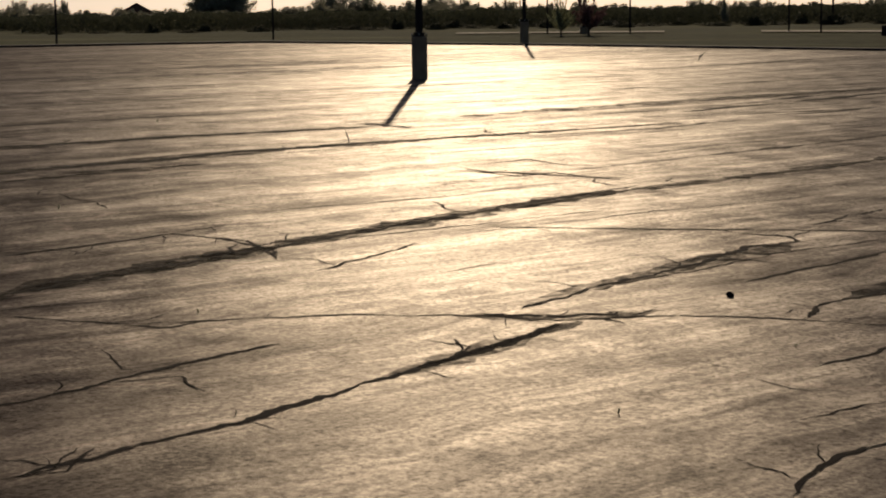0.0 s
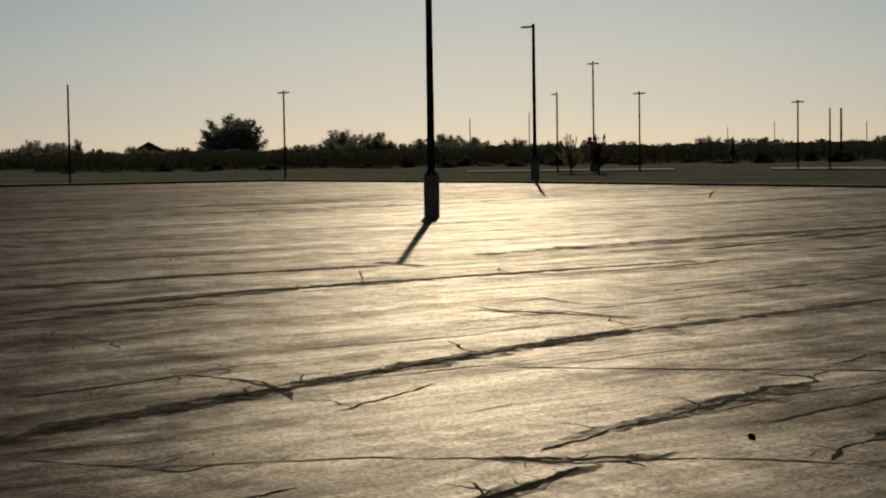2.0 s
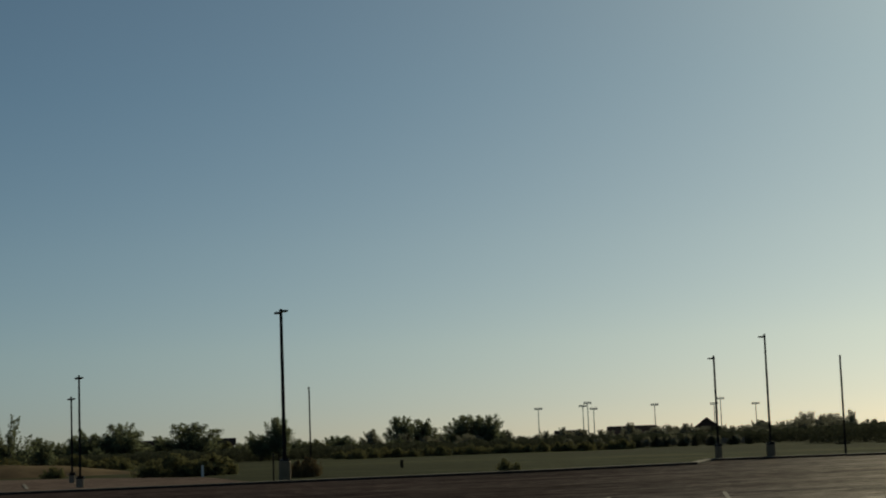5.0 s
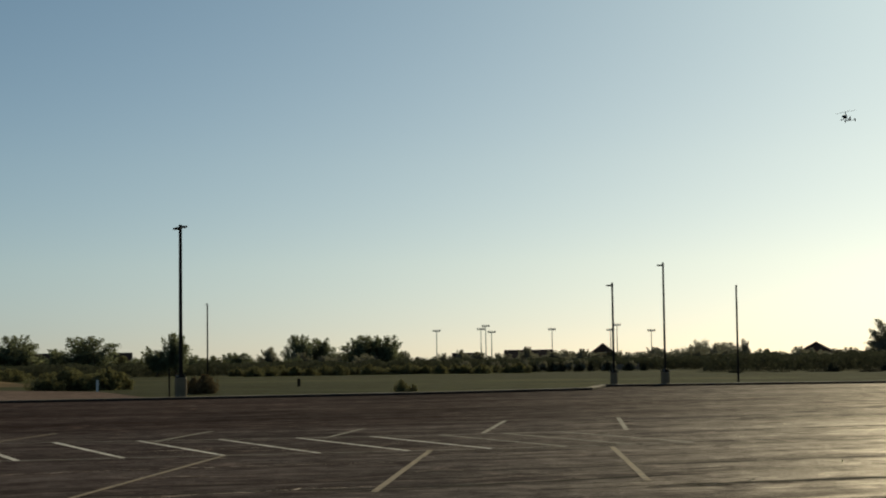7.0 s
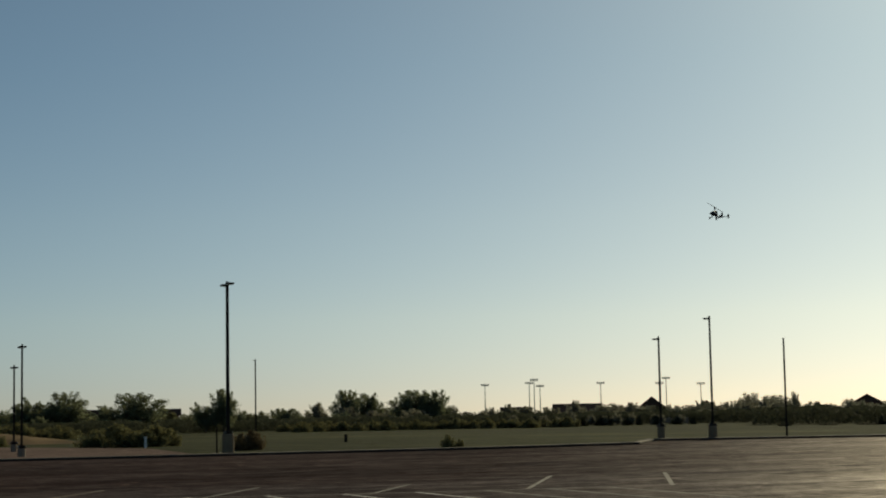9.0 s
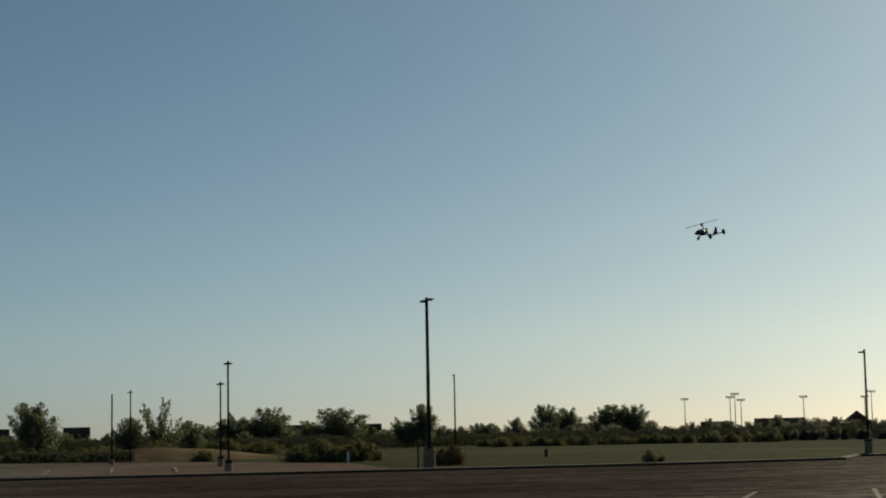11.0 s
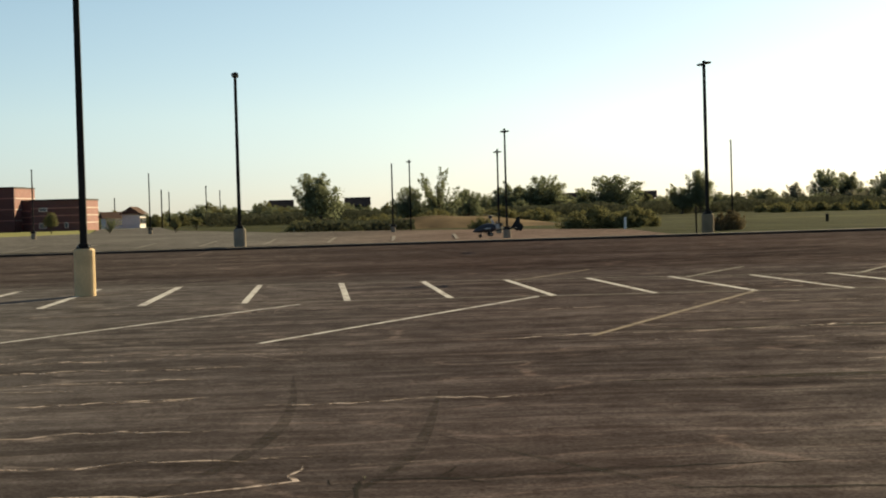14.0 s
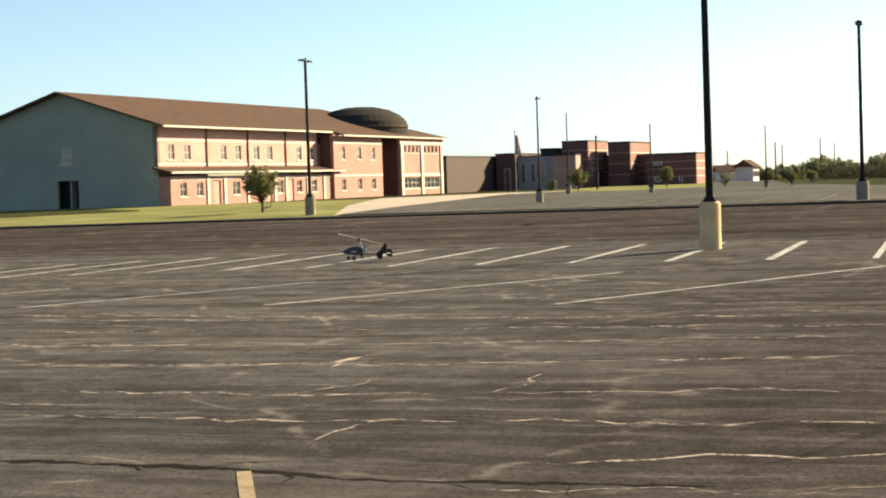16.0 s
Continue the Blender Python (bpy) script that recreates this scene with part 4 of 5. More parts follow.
# single trees: kind, heading, distance, top, width
TREES = [
    ("dark", 7.3, 270, 1.42, 1.7), ("dark", 6.75, 272, 1.22, 1.3), ("dark", 7.6, 271, 1.0, 1.2), ("dark", 3.65, 280, 0.82, 1.3), ("dark", 2.55, 282, 0.74, 1.2), ("dark", 0.2, 280, 0.66, 1.1),
    ("dark", -0.7, 283, 0.52, 1.2), ("red", -4.85, 97, 0.55, 1.0), ("sparse", -3.95, 96, 0.62, 0.8), ("dark", -9.2, 150, 0.42, 0.3), ("dark", -15.9, 120, 0.4, 0.7),
    ("broad", 35.9, 230, 1.08, 1.7), ("broad", 36.8, 232, 0.98, 1.3), ("broad", 33.65, 215, 0.98, 2.0), ("broad", 34.55, 217, 0.62, 0.5), ("broad", 31.35, 190, 0.72, 1.0),
    ("broad", 30.75, 190, 1.08, 1.0), ("broad", 26.75, 225, 0.98, 1.1), ("broad", 25.95, 228, 0.86, 1.0), ("broad", 24.75, 232, 0.93, 1.4), ("broad", 23.85, 230, 0.92, 1.2),
    ("dark", 27.75, 230, 0.6, 0.7), ("dark", 13.6, 240, 0.63, 0.9), ("dark", 12.7, 240, 0.55, 1.1), ("dark", 12.15, 225, 0.66, 0.35),
    ("broad", 43.25, 150, 1.32, 1.6), ("broad", 40.35, 140, 0.8, 1.15), ("sparse", 39.35, 140, 1.42, 1.5), ("broad", 38.35, 170, 0.68, 0.9),
    ("broad", 28.75, 225, 0.42, 0.9),
    ("street", 65.3, 90.5, 0.78, 1.15), ("street", 54.85, 140, 0.33, 0.7), ("street", 51.95, 150, 0.3, 0.5), ("sparse", 50.1, 130, 0.1, 0.45), ("broad", 55.7, 150, 0.0, 0.35),
    ("street", 48.0, 120, 0.05, 0.4), ("street", 47.3, 150, 0.05, 0.4),
]
for kind, az, dist, el, wide in TREES:
    plant(kind, az, dist, el, wide, "trees round the field")
# shrubs in the field
SHRUBS = [("bush", 34.8, 88, 0.0, 1.2), ("bush", 34.0, 89, 0.18, 1.6), ("bush", 33.1, 88, 0.14, 1.6), ("bush", 32.5, 89, -0.05, 0.8), ("drybush", 29.75, 78, -0.1, 0.85), ("drybush", 30.2, 78.5, -0.2, 0.6),
          ("bush", 30.35, 80, -0.35, 0.6), ("bush", 23.4, 76.5, -0.35, 0.5), ("bush", 23.0, 76.8, -0.5, 0.3), ("bush", 42.1, 100, -0.25, 0.5), ("bush", 41.2, 125, 0.05, 1.4),
          ("bush", 38.0, 98, -0.12, 0.8), ("bush", 39.4, 130, 0.2, 1.2), ("bush", 37.3, 140, 0.2, 1.3), ("bush", 36.0, 140, 0.12, 1.3)]
for kind, az, dist, el, wide in SHRUBS:
    plant(kind, az, dist, el, wide, "shrubs in the field")
# the wood behind the field, tree by tree
w_rng = random.Random(9)
az = -24.0
while az < 51:
    sunny = az > 27
    kind = ("broad" if w_rng.random() < 0.6 else "bush") if sunny else ("dark" if w_rng.random() < 0.8 else "darkbush")
    top = w_rng.uniform(0.2, 0.42) + (0.16 if w_rng.random() < 0.15 else 0) - (0.04 if az < -6 else 0)
    plant(kind, az, w_rng.uniform(215, 262), top, w_rng.uniform(0.5, 0.95), "wood behind the field")
    az += w_rng.uniform(0.24, 0.36)


def undergrowth(az0, az1, near, far, low, mat, count, seed, label):
    """A continuous ragged thicket of leaf cards along the wood's edge."""
    rng = random.Random(seed)
    verts, faces = [], []
    for _ in range(count):
        az = rng.uniform(az0, az1)
        dist = rng.uniform(near, far)
        x, y, z = spot(az, dist)
        top = low + 0.13 * noise.noise(Vector((az * 1.1, seed, 0))) + 0.1 * noise.noise(Vector((az * 4.5, seed, dist * 0.08)))
        high = max(0.5, EYE_Z + dist * math.tan(radians(top)) - z)
        p = Vector((x, y, z + high * rng.random() ** 0.75))
        a = Vector((rng.gauss(0, 1), rng.gauss(0, 1), rng.gauss(0, 1))).normalized()
        b = a.cross(Vector((rng.gauss(0, 1), rng.gauss(0, 1), rng.gauss(0, 1)))).normalized()
        s = rng.uniform(0.06, 0.15)
        k = len(verts)
        verts += [p + a * s, p + b * s * 0.7, p - a * s, p - b * s * 0.7]
        faces.append((k, k + 1, k + 2, k + 3))
    me = bpy.data.meshes.new("undergrowth")
    me.from_pydata([tuple(v) for v in verts], [], faces)
    me.materials.append(mat)
    tagged(new("undergrowth", me), label, "undergrowth", kind="stuff")


undergrowth(-24, 13.5, 150, 175, 0.16, M_THICKET, 130000, 3, "dark green thicket along the wood's edge")
undergrowth(13, 28, 196, 212, 0.1, M_THICKET, 55000, 6, "dark thicket behind the far pale boards")
undergrowth(26, 47, 190, 208, 0.08, M_THICKET, 70000, 4, "green thicket along the wood's edge")
undergrowth(40.2, 44.2, 100, 122, -0.3, M_THICKET, 12000, 5, "olive weeds and scrub beside the second lot")
for i in range(36):
    plant("bush", w_rng.uniform(39.9, 44.2), w_rng.uniform(98, 124), w_rng.uniform(-0.4, 0.05), w_rng.uniform(0.35, 0.9), "shrubs in the field")
edge_rng = random.Random(63)
for i in range(44):
    plant("darkbush", -22 + 0.8 * i + edge_rng.uniform(-0.35, 0.35), edge_rng.uniform(132, 150), edge_rng.uniform(-0.38, 0.05), edge_rng.uniform(0.5, 1.1), "shrubs before the thicket")
az = 19.5
while az < 29:
    plant("bush", az, w_rng.uniform(165, 180), w_rng.uniform(-0.02, 0.1), w_rng.uniform(0.5, 0.8), "hedge across the field")
    az += w_rng.uniform(0.4, 0.55)



def house_wall_boards(az0, az1, dist):
    """Pale boards far off, in bays between posts, standing in for house walls."""
    a0, a1 = Vector(spot(az0, dist)), Vector(spot(az1, dist))
    ob = thing("fence", Matrix.Translation(a0), "pale boards standing in for house walls across the field", "fence")
    n = 18
    for i in range(n + 1):
        c = (a1 - a0) * i / n
        part("post", boxed(c.x - 0.06, c.x + 0.06, c.y - 0.06, c.y + 0.06, -0.2, 0.7), M_BASE, ob)
        if i < n and i not in (4, 9, 13):
            d = (a1 - a0) / n
            at = Matrix.Translation(c) @ pose(0, 0, 0, 0, 0, math.degrees(math.atan2(d.y, d.x)))
            part("board", boxed(0.07, d.length - 0.07, -0.02, 0.02, 0.1, 0.62), M_BASE, ob, at=at)


# added boards take the place of pale house walls under dark roofs
house_wall_boards(21.0, 15.6, 186)
fence_rng = random.Random(44)
for i in range(24):
    plant("darkbush" if i % 2 else "dark", 21.3 - 0.25 * i + fence_rng.uniform(-0.15, 0.15), 183, fence_rng.uniform(0.0, 0.14), fence_rng.uniform(0.22, 0.4), "young trees across the field")

# ---------------------------------------------------------------- the school
SCHOOL_TURN = 38.3


def wall_with_openings(name, length, z0, z1, thick, openings, mat, parent, at, label=""):
    """A wall along x with real openings (x0, x1, z0, z1), outer face at y = 0, body to +y."""
    xs = sorted({0.0, length, *[v for o in openings for v in o[:2]]})
    zs = sorted({z0, z1, *[v for o in openings for v in o[2:]]})
    bm = bmesh.new()
    for xa, xb in zip(xs, xs[1:]):
        for za, zb in zip(zs, zs[1:]):
            cx, cz = (xa + xb) / 2, (za + zb) / 2
            if any(o[0] < cx < o[1] and o[2] < cz < o[3] for o in openings):
                continue
            box(bm, xa, xb, 0, thick, za, zb)
    bmesh.ops.remove_doubles(bm, verts=bm.verts, dist=0.0005)
    seen = {}
    for f in bm.faces:
        seen.setdefault(tuple(round(c, 3) for c in f.calc_center_median()), []).append(f)
    bmesh.ops.delete(bm, geom=[f for fs in seen.values() if len(fs) > 1 for f in fs], context="FACES_ONLY")
    return part(name, bm, mat, parent, label, at)


def frame_ring(x0, x1, z0, z1, f, y0, y1):
    """A rectangular frame as one closed solid."""
    bm = bmesh.new()
    outer, inner = [(x0, z0), (x1, z0), (x1, z1), (x0, z1)], [(x0 + f, z0 + f), (x1 - f, z0 + f), (x1 - f, z1 - f), (x0 + f, z1 - f)]
    v = {(n, y): [bm.verts.new((x, y, z)) for x, z in pts] for n, pts in (("o", outer), ("i", inner)) for y in (y0, y1)}
    for i in range(4):
        j = (i + 1) % 4
        bm.faces.new((v["o", y0][i], v["o", y0][j], v["i", y0][j], v["i", y0][i]))
        bm.faces.new((v["o", y1][i], v["o", y1][j], v["i", y1][j], v["i", y1][i]))
        bm.faces.new((v["o", y0][i], v["o", y0][j], v["o", y1][j], v["o", y1][i]))
        bm.faces.new((v["i", y0][i], v["i", y0][j], v["i", y1][j], v["i", y1][i]))
    return bm


def window(parent, at, x0, x1, z0, z1, bars=1, rail=True):
    f = 0.06
    win = part("window", frame_ring(x0, x1, z0, z1, f, 0.06, 0.14), M_TRIM, parent, "pale framed window", at)
    for i in range(bars):
        c = x0 + (x1 - x0) * (i + 1) / (bars + 1)
        part("mullion", boxed(c - 0.025, c + 0.025, 0.07, 0.13, z0 + f, z1 - f), M_TRIM, win)
    if rail:
        c = (z0 + z1) / 2
        part("rail", boxed(x0 + f, x1 - f, 0.075, 0.125, c - 0.02, c + 0.02), M_TRIM, win)
    part("pane", boxed(x0 + f * 0.5, x1 - f * 0.5, 0.095, 0.105, z0 + f * 0.5, z1 - f * 0.5), M_GLASS, win)
    part("sill", boxed(x0 - 0.08, x1 + 0.08, -0.06, 0.05, z0 - 0.1, z0 - 0.005), M_TRIM, win)
    return win


M_DRUM = plain("dark_roof_membrane", (0.045, 0.04, 0.037), 0.9, spread=0.2, spec=0.05)


def school_hall():
    cx, cy = -120.06, 47.16
    z = 1.76
    hall = thing("school_building", pose(cx, cy, z, 0, 0, SCHOOL_TURN), "two-storey brick school building with a brown gable roof", "school")
    side = pose(0, 0, 0, 0, 0, 90)          # along the lit front: local x runs away from the gable
    deep = 16.1
    # gable wall, grey-green, with a dark doorway and a window
    gx = pose(-deep, 0, 0)
    door_x, win_x = deep - 8.65, deep - 8.35
    wall_with_openings("gable_wall", deep, -0.3, 6.0, 0.3, [(door_x, door_x + 1.85, -0.3, 2.05), (win_x, win_x + 1.1, 3.3, 4.5)], M_METAL_WALL, hall, gx, "plain grey-green gable wall")
    bm = bmesh.new()
    tri = [(0, 6.0), (deep, 6.0), (deep / 2, 8.55)]
    front = [bm.verts.new((x, 0, zz)) for x, zz in tri]
    back = [bm.verts.new((x, 0.3, zz)) for x, zz in tri]
    bm.faces.new(front)
    bm.faces.new(back)
    for i in range(3):
        bm.faces.new((front[i], front[(i + 1) % 3], back[(i + 1) % 3], back[i]))
    part("gable", bm, M_METAL_WALL, hall, at=gx)
    window(hall, gx, win_x, win_x + 1.1, 3.3, 4.5, 1)
    part("door_recess", boxed(door_x - 0.1, door_x + 1.95, 0.9, 1.0, -0.3, 2.1), M_DARK, hall, "dark open doorway", gx)
    part("door_leaf", boxed(door_x + 1.1, door_x + 1.17, 0.05, 0.85, -0.1, 1.98), M_GREY_WALL, hall, "grey door standing open", gx)
    # upper floor of the lit front
    ups = [(1.5, 2.5), (3.95, 4.95), (9.7, 10.7), (12.2, 13.2), (15.4, 16.4), (17.8, 18.8), (23.4, 24.4), (25.9, 26.9)]
    up = wall_with_openings("upper_wall", 27.6, 2.3, 6.0, 0.3, [(a0, b0, 3.35, 4.5) for a0, b0 in ups], M_BRICK_PALE, hall, side @ pose(0, 0, 0), "buff brick upper wall")
    for a0, b0 in ups:
        window(hall, side, a0, b0, 3.35, 4.5, 1)
    for x in (7.4, 14.3, 21.2):
        part("downpipe", boxed(x - 0.07, x + 0.07, -0.12, -0.005, 2.7, 5.8, bevel=0.02), M_BRICK_DARK, hall, "brown downpipe", side)
    part("band", boxed(0, 27.6, -0.03, -0.002, 4.75, 4.9), M_TRIM, hall, "cream brick band", side)
    part("band", boxed(0, 27.6, -0.03, -0.002, 2.95, 3.1), M_TRIM, hall, "cream brick band", side)
    # ground floor stands forward under a lean-to canopy
    fwd = side @ pose(0, -1.0, 0)
    lows = [(1.4, 2.4), (3.9, 4.9), (9.7, 10.9), (13.2, 14.2), (17.6, 18.6), (21.2, 22.2), (24.2, 25.2)]
    doors = [(6.6, 7.7), (15.4, 16.5), (19.6, 20.6)]
    wall_with_openings("lower_wall", 28.2, -0.3, 2.1, 0.3, [(a0, b0, 0.6, 1.65) for a0, b0 in lows] + [(a0, b0, -0.3, 1.75) for a0, b0 in doors], M_BRICK, hall, fwd, "red brick lower wall")
    part("end_wall", boxed(0.002, 0.3, 0.3, 1.0, -0.3, 2.1), M_BRICK, hall, at=fwd)
    for a0, b0 in lows:
        window(hall, fwd, a0, b0, 0.6, 1.65, 1)
    for a0, b0 in doors:
        d = part("door", boxed(a0, b0, 0.1, 0.16, -0.2, 1.75), M_BRICK_PALE, hall, "tan door", fwd)
        part("door_handle", boxed(b0 - 0.18, b0 - 0.1, 0.05, 0.1, 0.7, 0.85), M_GALV, d, "steel handle")
    for x in (5.6, 8.3, 12.2, 14.9, 17.0, 19.1, 23.2, 26.6):
        part("pier", boxed(x - 0.2, x + 0.2, -0.1, -0.002, -0.3, 2.0), M_TRIM, hall, "cream pier", fwd)
    part("band", boxed(0, 28.2, -0.03, -0.002, 1.8, 1.95), M_TRIM, hall, "cream brick band", fwd)
    bm = bmesh.new()
    prof = [(-0.55, 2.33), (-0.55, 2.45), (1.0, 2.85), (1.0, 2.7)]
    ends = [[bm.verts.new((x, yy, zz)) for yy, zz in prof] for x in (-0.9, 29.8)]
    for i in range(4):
        bm.faces.new((ends[0][i], ends[0][(i + 1) % 4], ends[1][(i + 1) % 4], ends[1][i]))
    bm.faces.new(ends[0])
    bm.faces.new(ends[1])
    part("canopy_roof", bm, M_ROOF, hall, "brown lean-to roof over the ground floor", fwd)
    part("gutter", boxed(-0.9, 29.8, -0.66, -0.552, 2.31, 2.45), M_TRIM, hall, "cream gutter", fwd)
    # middle red brick block, a recess, and the end pavilion
    mid = side @ pose(28.2, -1.3, 0)
    mups = [(1.6, 2.5), (5.2, 6.1), (8.4, 9.3)]
    wall_with_openings("middle_wall", 11.0, -0.3, 5.55, 0.3, [(a0, b0, 3.35, 4.5) for a0, b0 in mups] + [(a0, b0, 0.6, 1.65) for a0, b0 in mups], M_BRICK, hall, mid, "red brick middle wall")
    for a0, b0 in mups:
        window(hall, mid, a0, b0, 3.35, 4.5, 1)
        window(hall, mid, a0, b0, 0.6, 1.65, 1)
    part("band", boxed(0, 11.0, -0.03, -0.002, 4.75, 4.95), M_TRIM, hall, "cream brick band", mid)
    part("band", boxed(0, 11.0, -0.03, -0.002, 1.85, 2.0), M_TRIM, hall, "cream brick band", mid)
    # end and recess walls take the darkened brick as painted shade
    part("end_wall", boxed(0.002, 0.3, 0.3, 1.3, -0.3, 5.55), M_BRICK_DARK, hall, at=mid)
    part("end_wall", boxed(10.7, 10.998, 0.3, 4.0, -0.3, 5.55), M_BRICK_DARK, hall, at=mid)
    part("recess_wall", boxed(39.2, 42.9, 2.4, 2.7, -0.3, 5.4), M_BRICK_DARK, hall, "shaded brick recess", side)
    pav = side @ pose(42.9, -1.6, 0)
    bays = [(1.0, 5.2), (5.9, 10.3)]
    clere = [(1.0 + 1.05 * i, 1.65 + 1.05 * i) for i in range(9)]
    wall_with_openings("pavilion_wall", 11.6, -0.3, 5.4, 0.3, [(a0, b0, 0.55, 1.65) for a0, b0 in bays] + [(a0, b0, 4.0, 4.75) for a0, b0 in clere], M_BRICK, hall, pav, "red brick pavilion wall")
    for a0, b0 in bays:
        window(hall, pav, a0, b0, 0.55, 1.65, 3)
    for a0, b0 in clere:
        window(hall, pav, a0, b0, 4.0, 4.75, 0, False)
    for x in (0.3, 5.55, 10.9):
        part("pier", boxed(x - 0.3, x + 0.3, -0.14, -0.002, -0.3, 4.8), M_TRIM, hall, "cream pier", pav)
    part("band", boxed(0, 11.6, -0.05, -0.003, 4.8, 5.1), M_TRIM, hall, "cream cornice", pav)
    part("band", boxed(0, 11.6, -0.05, -0.003, 1.75, 2.0), M_TRIM, hall, "cream band", pav)
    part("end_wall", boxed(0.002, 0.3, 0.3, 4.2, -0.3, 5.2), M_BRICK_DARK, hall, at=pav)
    part("end_wall", boxed(11.3, 11.598, 0.3, 10, -0.3, 5.2), M_BRICK, hall, at=pav)
    # roof: two slopes, with eaves boards
    def slope(name, pts, label):
        bm = bmesh.new()
        lo = [bm.verts.new(p) for p in pts]
        hi = [bm.verts.new((p[0], p[1], p[2] + 0.16)) for p in pts]
        bm.faces.new(lo)
        bm.faces.new(hi)
        n = len(pts)
        for i in range(n):
            bm.faces.new((lo[i], lo[(i + 1) % n], hi[(i + 1) % n], hi[i]))
        part(name, bm, M_ROOF, hall, label)
    rx, rz, s = -deep / 2, 8.55, 2.55 / (deep / 2)
    slope("roof_slope", [(0.9, -0.7, rz - s * (0.9 - rx)), (0.9, 29.0, rz - s * (0.9 - rx)), (1.9, 29.0, rz - s * (1.9 - rx)), (1.9, 55.6, rz - s * (1.9 - rx)),
                         (rx, 46.0, rz), (rx, -0.7, rz)], "long brown shingle roof slope")
    slope("roof_slope", [(rx, -0.7, rz), (rx, 46.0, rz), (-deep - 0.9, 55.6, rz - s * (deep / 2 + 0.9)), (-deep - 0.9, -0.7, rz - s * (deep / 2 + 0.9))], "brown shingle roof slope behind")
    part("gutter", boxed(0.9, 1.02, -0.7, 28.9, rz - s * (0.9 - rx) + 0.0, rz - s * (0.9 - rx) + 0.14), M_TRIM, hall, "cream gutter")
    part("gutter", boxed(1.9, 2.02, 29.0, 55.6, rz - s * (1.9 - rx) + 0.0, rz - s * (1.9 - rx) + 0.14), M_TRIM, hall, "cream gutter")
    part("soffit", boxed(-0.28, 1.85, 28.4, 55.3, 5.42, 5.48), M_TRIM, hall)
    part("back_wall", boxed(-deep, -deep + 0.3, 0.31, 55, -0.3, 5.6), M_METAL_WALL, hall)
    part("far_wall", boxed(-deep + 0.31, 0, 54.6, 54.9, -0.3, 5.6), M_BRICK, hall)
    # low round drum on the roof
    drum = part("drum", lathe([(4.6, 5.2), (4.6, 6.6), (4.66, 6.7), (4.5, 7.15), (3.9, 7.75), (2.8, 8.3), (1.5, 8.6), (0.2, 8.68)], 40, pose(-3.4, 45.2, 0)), M_DRUM, hall, "low round drum with dark domed roof")
    part("rim", rings(bmesh.new(), [(4.64, 6.5), (4.7, 6.52), (4.7, 6.66), (4.66, 6.7)], 40, False, pose(-3.4, 45.2, 0)), M_ROOF, drum)
    return hall


school_hall()


def wing(x0, x1, y0, y1, h, front, side, label, cap=True, windows=(), band=()):
    """A flat-roofed block of the further school building; the lit end faces local +x."""
    at = pose(-119.0, 48.0, 1.76, 0, 0, SCHOOL_TURN)
    ob = thing("school_wing", at, label, "building", "flat-roofed wings of the school")
    part("front_wall", boxed(x0, x1, y0, y0 + 0.3, -0.4, h), front, ob)
    part("side_wall", boxed(x1 - 0.3, x1 - 0.002, y0 + 0.301, y1, -0.4, h), side, ob)
    part("side_wall", boxed(x0 + 0.002, x0 + 0.3, y0 + 0.301, y1, -0.4, h), side, ob)
    part("back_wall", boxed(x0 + 0.31, x1 - 0.31, y1 - 0.3, y1 - 0.002, -0.4, h), front, ob)
    part("roof", boxed(x0 + 0.3, x1 - 0.3, y0 + 0.3, y1 - 0.3, h - 0.35, h - 0.1), M_GREY_WALL, ob)
    if cap:
        bm = bmesh.new()
        for d in ((x0 - 0.06, x1 + 0.06, y0 - 0.06, y0 + 0.36), (x0 - 0.06, x1 + 0.06, y1 - 0.36, y1 + 0.06), (x0 - 0.06, x0 + 0.36, y0 + 0.36, y1 - 0.36), (x1 - 0.36, x1 + 0.06, y0 + 0.36, y1 - 0.36)):
            box(bm, *d, h + 0.001, h + 0.14)
        part("coping", bm, M_DARK, ob, "dark metal coping")
    for z in band:
        # courses are toned down on the shaded front, cream on the lit side
        part("band", boxed(x0, x1, y0 - 0.03, y0 - 0.002, z, z + 0.1), M_BRICK, ob, "lighter brick course")
        part("band", boxed(x1, x1 + 0.03, y0 + 0.3, y1, z, z + 0.1), M_TRIM, ob, "cream brick course")
    for wx, wz, ww, wh, on_side in windows:
        f = pose(x1, 0, 0, 0, 0, 90) if on_side else pose(0, y0, 0)
        fr = part("window", boxed(wx, wx + ww, -0.06, -0.003, wz, wz + wh), M_TRIM, ob, "pale framed window", f)
        part("pane", boxed(wx + 0.08, wx + ww - 0.08, -0.075, -0.062, wz + 0.08, wz + wh - 0.08), M_GLASS, fr)
    return ob


# shade over the link is painted by its near-black brick
wing(-3.0, 0.6, 54.5, 75, 3.6, M_BRICK_LINK_SHADE, M_BRICK_LINK_SHADE, "low brick link joined to the hall, darkened as shade", True, [(-0.4, 1.2, 0.5, 0.7, False)])
wing(0.9, 3.1, 69.0, 80, 3.85, M_BRICK_DARK, M_BRICK_DARK, "dark brick block with a pale entrance", True, [(1.9, -0.3, 0.7, 2.6, False)])
wing(3.12, 7.3, 70.0, 82, 3.5, M_GREY_WALL, M_GREY_WALL, "grey block section with narrow windows", True, [(3.5, 0.6, 0.5, 2.2, False), (4.6, 0.6, 0.5, 2.2, False), (5.7, 0.6, 0.5, 2.2, False)])
wing(4.8, 6.6, 73.0, 78, 4.3, M_DARK, M_DARK, "dark rooftop plant enclosure above the grey section", True)
